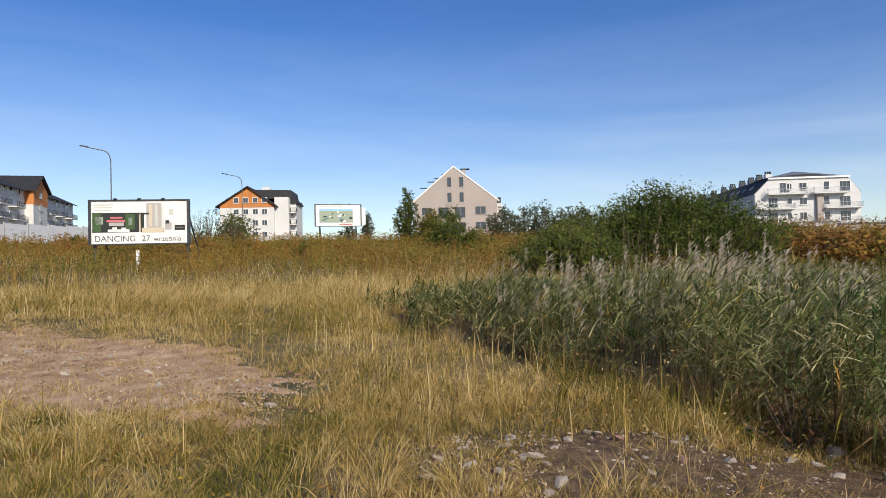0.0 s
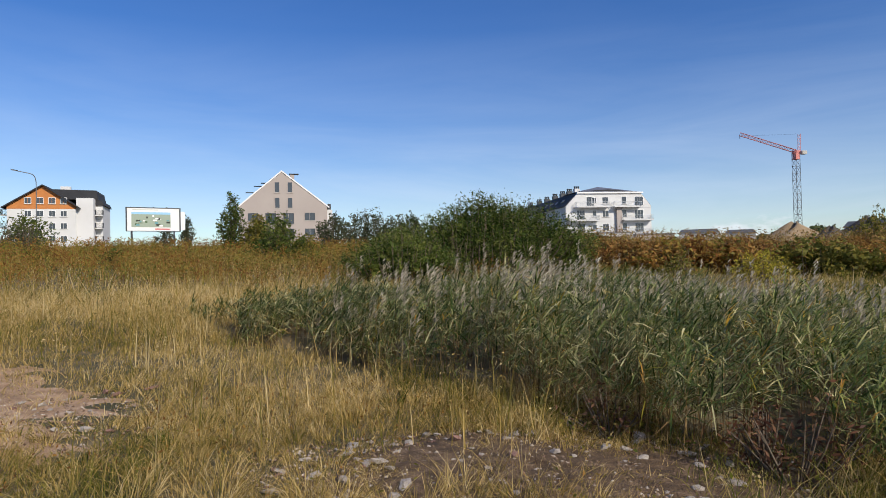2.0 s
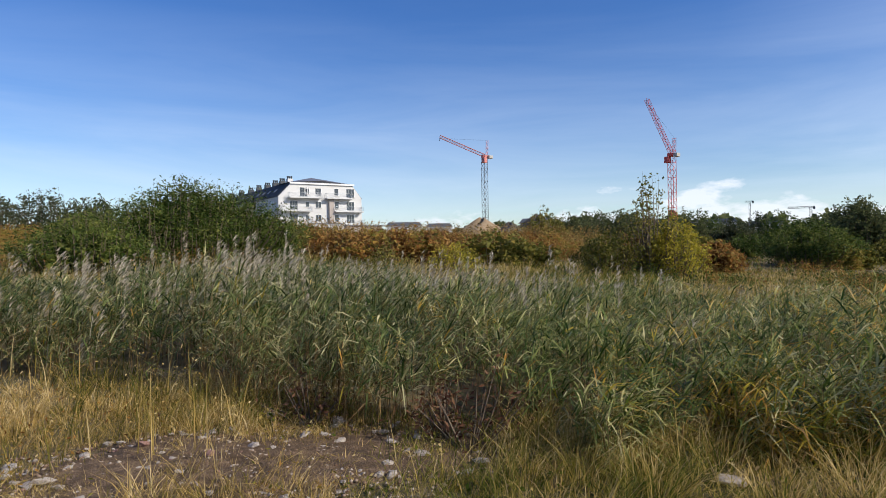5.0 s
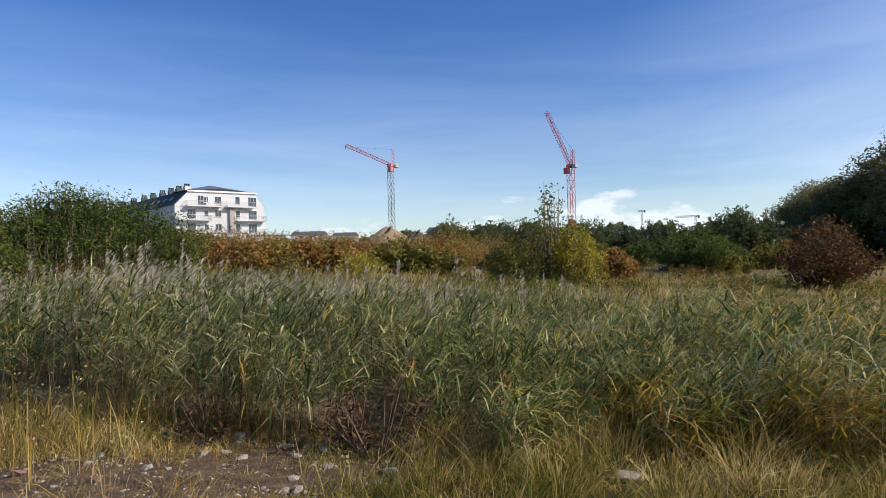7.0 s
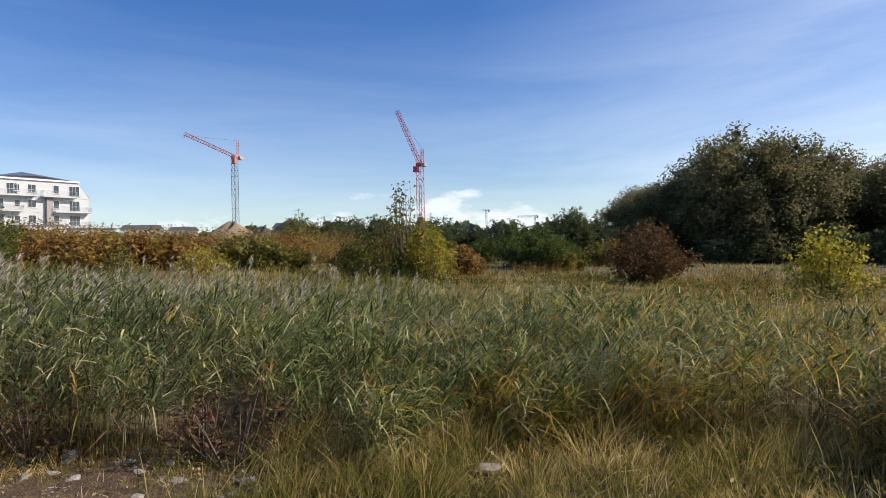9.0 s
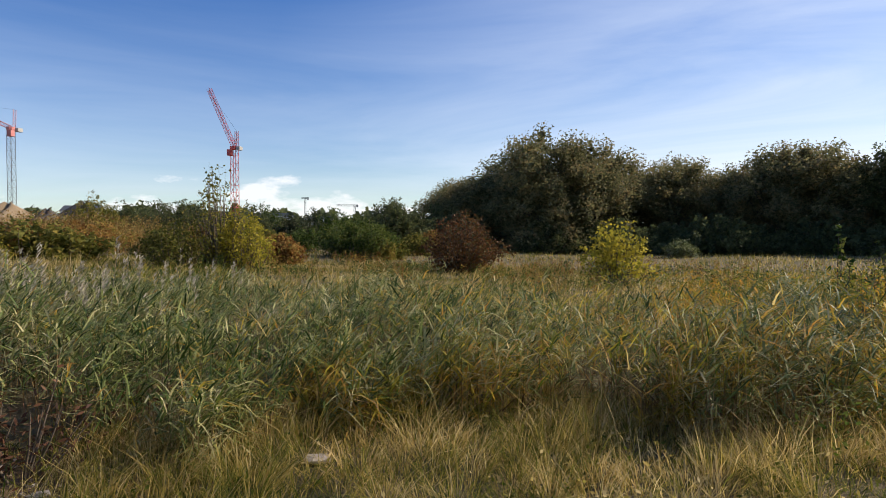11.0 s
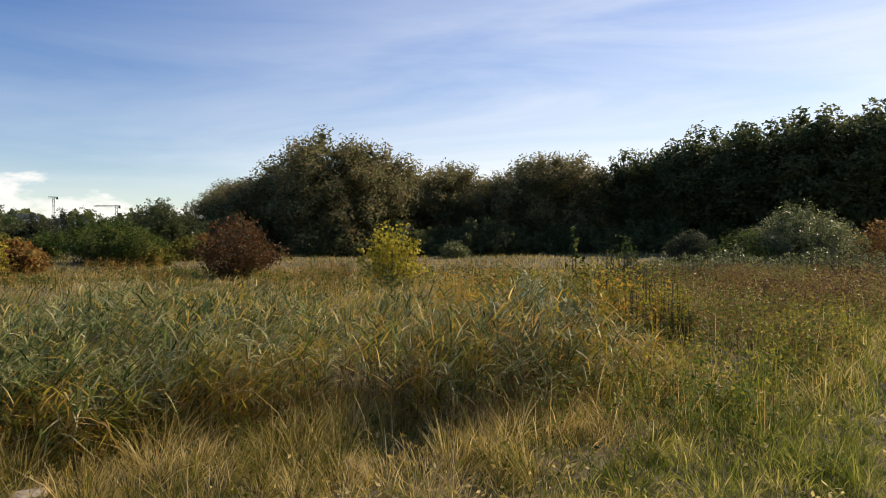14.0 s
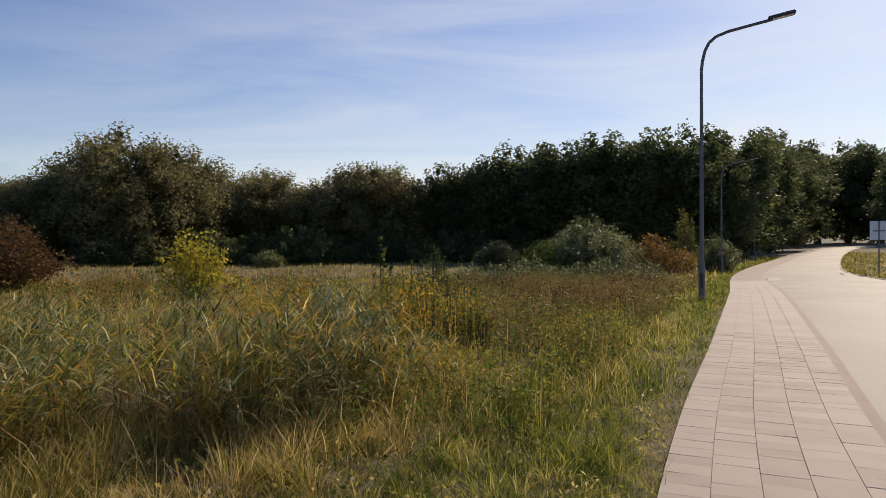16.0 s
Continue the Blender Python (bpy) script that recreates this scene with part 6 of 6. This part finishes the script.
stones = [stone_mesh(i, "stone" if i % 4 else "stone_red") for i in range(8)]
big = [(1.39, 5.13, 0.09), (2.49, 5.35, 0.13), (3.16, 3.36, 0.08), (2.48, 4.68, 0.09), (1.0, 3.3, 0.1), (0.2, 4.7, 0.07), (2.9, 4.85, 0.1), (3.25, 4.5, 0.08), (1.7, 4.6, 0.06), (2.1, 5.2, 0.06)]
for i in range(230):
    a, r = rng.uniform(0, 6.28), math.sqrt(rng.uniform(0, 1))
    u, v = 2.3 * r * math.cos(a), 0.95 * r * math.sin(a)
    big.append((1.9 + u * 0.94 + v * 0.34, 4.3 - u * 0.34 + v * 0.94, rng.uniform(0.008, 0.02) if i % 4 else rng.uniform(0.02, 0.045)))
for i in range(70):
    u, v = rng.uniform(-4.5, 4.5), rng.normal() * 0.5
    big.append((-5.0 - u * 0.82 - v * 0.57, 8.8 + u * 0.57 - v * 0.82, rng.uniform(0.015, 0.05)))
for i, (x, y, s) in enumerate(big):
    s = s * (0.6 if i < 10 else 1.0)
    ob = new("stone", stones[i % 8])
    ob.matrix_world = pose(x, y, float(ground_z(x, y)) + 0.012 + s * 0.25, 14 * rng.normal(), 14 * rng.normal(), 360 * rng.uniform()) @ Matrix.Diagonal((s * rng.uniform(0.9, 1.8), s, s * rng.uniform(0.7, 1.2), 1))
    tagged(ob, "reddish broken stone in stony soil" if i % 8 in (0, 4) else "pale broken stone lying in stony soil", "stone", "rubble stones")
slabst = part("broken_slab", box(bmesh.new(), -0.09, 0.09, -0.05, 0.05, 0, 0.04, None, 0.015), "stone")
slabst.matrix_world = pose(4.05, 1.96, float(ground_z(4.05, 1.96)) + 0.02, 6, 4, -60)
tagged(slabst, "grey flat piece of broken stone in the grass", "stone")
# fine rubble
n = 2600
a, r = rng.uniform(0, 6.28, n), np.sqrt(rng.uniform(0, 1, n)) * 1.05
u, v = 2.3 * r * np.cos(a), 1.0 * r * np.sin(a)
rx, ry = 1.9 + u * 0.94 + v * 0.34, 4.3 - u * 0.34 + v * 0.94
u2, v2 = rng.uniform(-5, 5, n), rng.normal(size=n) * 0.6
rx, ry = np.concatenate([rx, -5.0 - u2 * 0.82 - v2 * 0.57]), np.concatenate([ry, 8.8 + u2 * 0.57 - v2 * 0.82])
rc = np.column_stack([rx, ry, ground_z(rx, ry) + 0.014])
ss = rng.uniform(0.006, 0.02, 2 * n) * np.concatenate([np.ones(n), np.full(n, 1.1)])
octv = np.array([(1, 0, 0), (0, 1, 0), (-1, 0, 0), (0, -1, 0), (0, 0, 0.7), (0, 0, -0.7)], float)
V = rc[:, None] + octv[None] * ss[:, None, None] * rng.uniform(0.6, 1.4, (2 * n, 6, 1))
oct_f = np.array([0, 1, 4, 1, 2, 4, 2, 3, 4, 3, 0, 4, 1, 0, 5, 2, 1, 5, 3, 2, 5, 0, 3, 5])
fl = (np.arange(2 * n)[:, None] * 6 + oct_f).ravel()
M["pebble"] = leafy("pebbles", [(0.13, 0.08, 0.05), (0.24, 0.165, 0.115), (0.5, 0.43, 0.35)], 0.0, 0.9)
tagged(raw("rubble", V.reshape(-1, 3), fl, np.arange(len(fl) // 3) * 3, "pebble"), "fine pale and reddish rubble on bare soil", "rubble", kind="stuff")

# ---- paving slabs ----
def slab_mesh(w, l):
    bm = box(bmesh.new(), -w / 2, w / 2, -l / 2, l / 2, 0, 0.0195, None, 0.0015)
    me = bpy.data.meshes.new("slab")
    bm.to_mesh(me)
    bm.free()
    me.materials.append(M["slab"])
    return me


slab_a = slab_mesh(0.2965, 0.197)
count = 0
far_v = []
for col in range(5):
    k = 0
    s0 = -3.0 + 0.1 * (col % 2)
    while s0 + 0.2 * k < 34:
        s = s0 + 0.2 * k
        x, y = along(s, 0.15 + 0.3 * col)
        x2, y2 = along(s + 0.1, 0.15 + 0.3 * col)
        an = math.degrees(math.atan2(float(y2 - y), float(x2 - x))) - 90
        z = float(ground_z(x, y)) + 0.022 + rng.uniform(-0.0015, 0.0015)
        mt = pose(float(x), float(y), z, rng.normal() * 0.25, rng.normal() * 0.25, an)
        if 0.6 < s < 12.4:
            ob = new("slab", slab_a)
            ob.parent = pavement
            ob.matrix_world = mt
            count += 1
        else:
            far_v.append([mt @ Vector(p) for p in ((-0.1475, -0.098, 0.0185), (0.1475, -0.098, 0.0185), (0.1475, 0.098, 0.0185), (-0.1475, 0.098, 0.0185))])
        k += 1
fv = np.array(far_v).reshape(-1, 3)
ob = raw("far_slabs", fv, np.arange(len(fv)), np.arange(len(fv) // 4) * 4, "slab", pavement)
tagged(ob, kind="stuff")

# a single hawkbit in the turf
flower = empty("hawkbit_flower", pose(-1.66, 4.25, float(ground_z(-1.66, 4.25))), "small bright yellow hawkbit flower in the turf", "flower")
part("stalk", bar(bmesh.new(), (0, 0, 0), (0.01, 0.0, 0.13), 0.002, seg=5), "greengrass", flower)
M["petal"] = plain("petal_yellow", (0.75, 0.5, 0.02))
bm = bmesh.new()
for i in range(14):
    a = 2 * math.pi * i / 14
    vs = [bm.verts.new((0.01 + r * math.cos(a + o), r * math.sin(a + o), 0.13 + z)) for r, o, z in ((0.002, 0, 0), (0.012, -0.2, 0.004), (0.021, 0, 0.007), (0.012, 0.2, 0.004))]
    bm.faces.new(vs)
part("petals", bm, "petal", flower, "yellow petals")
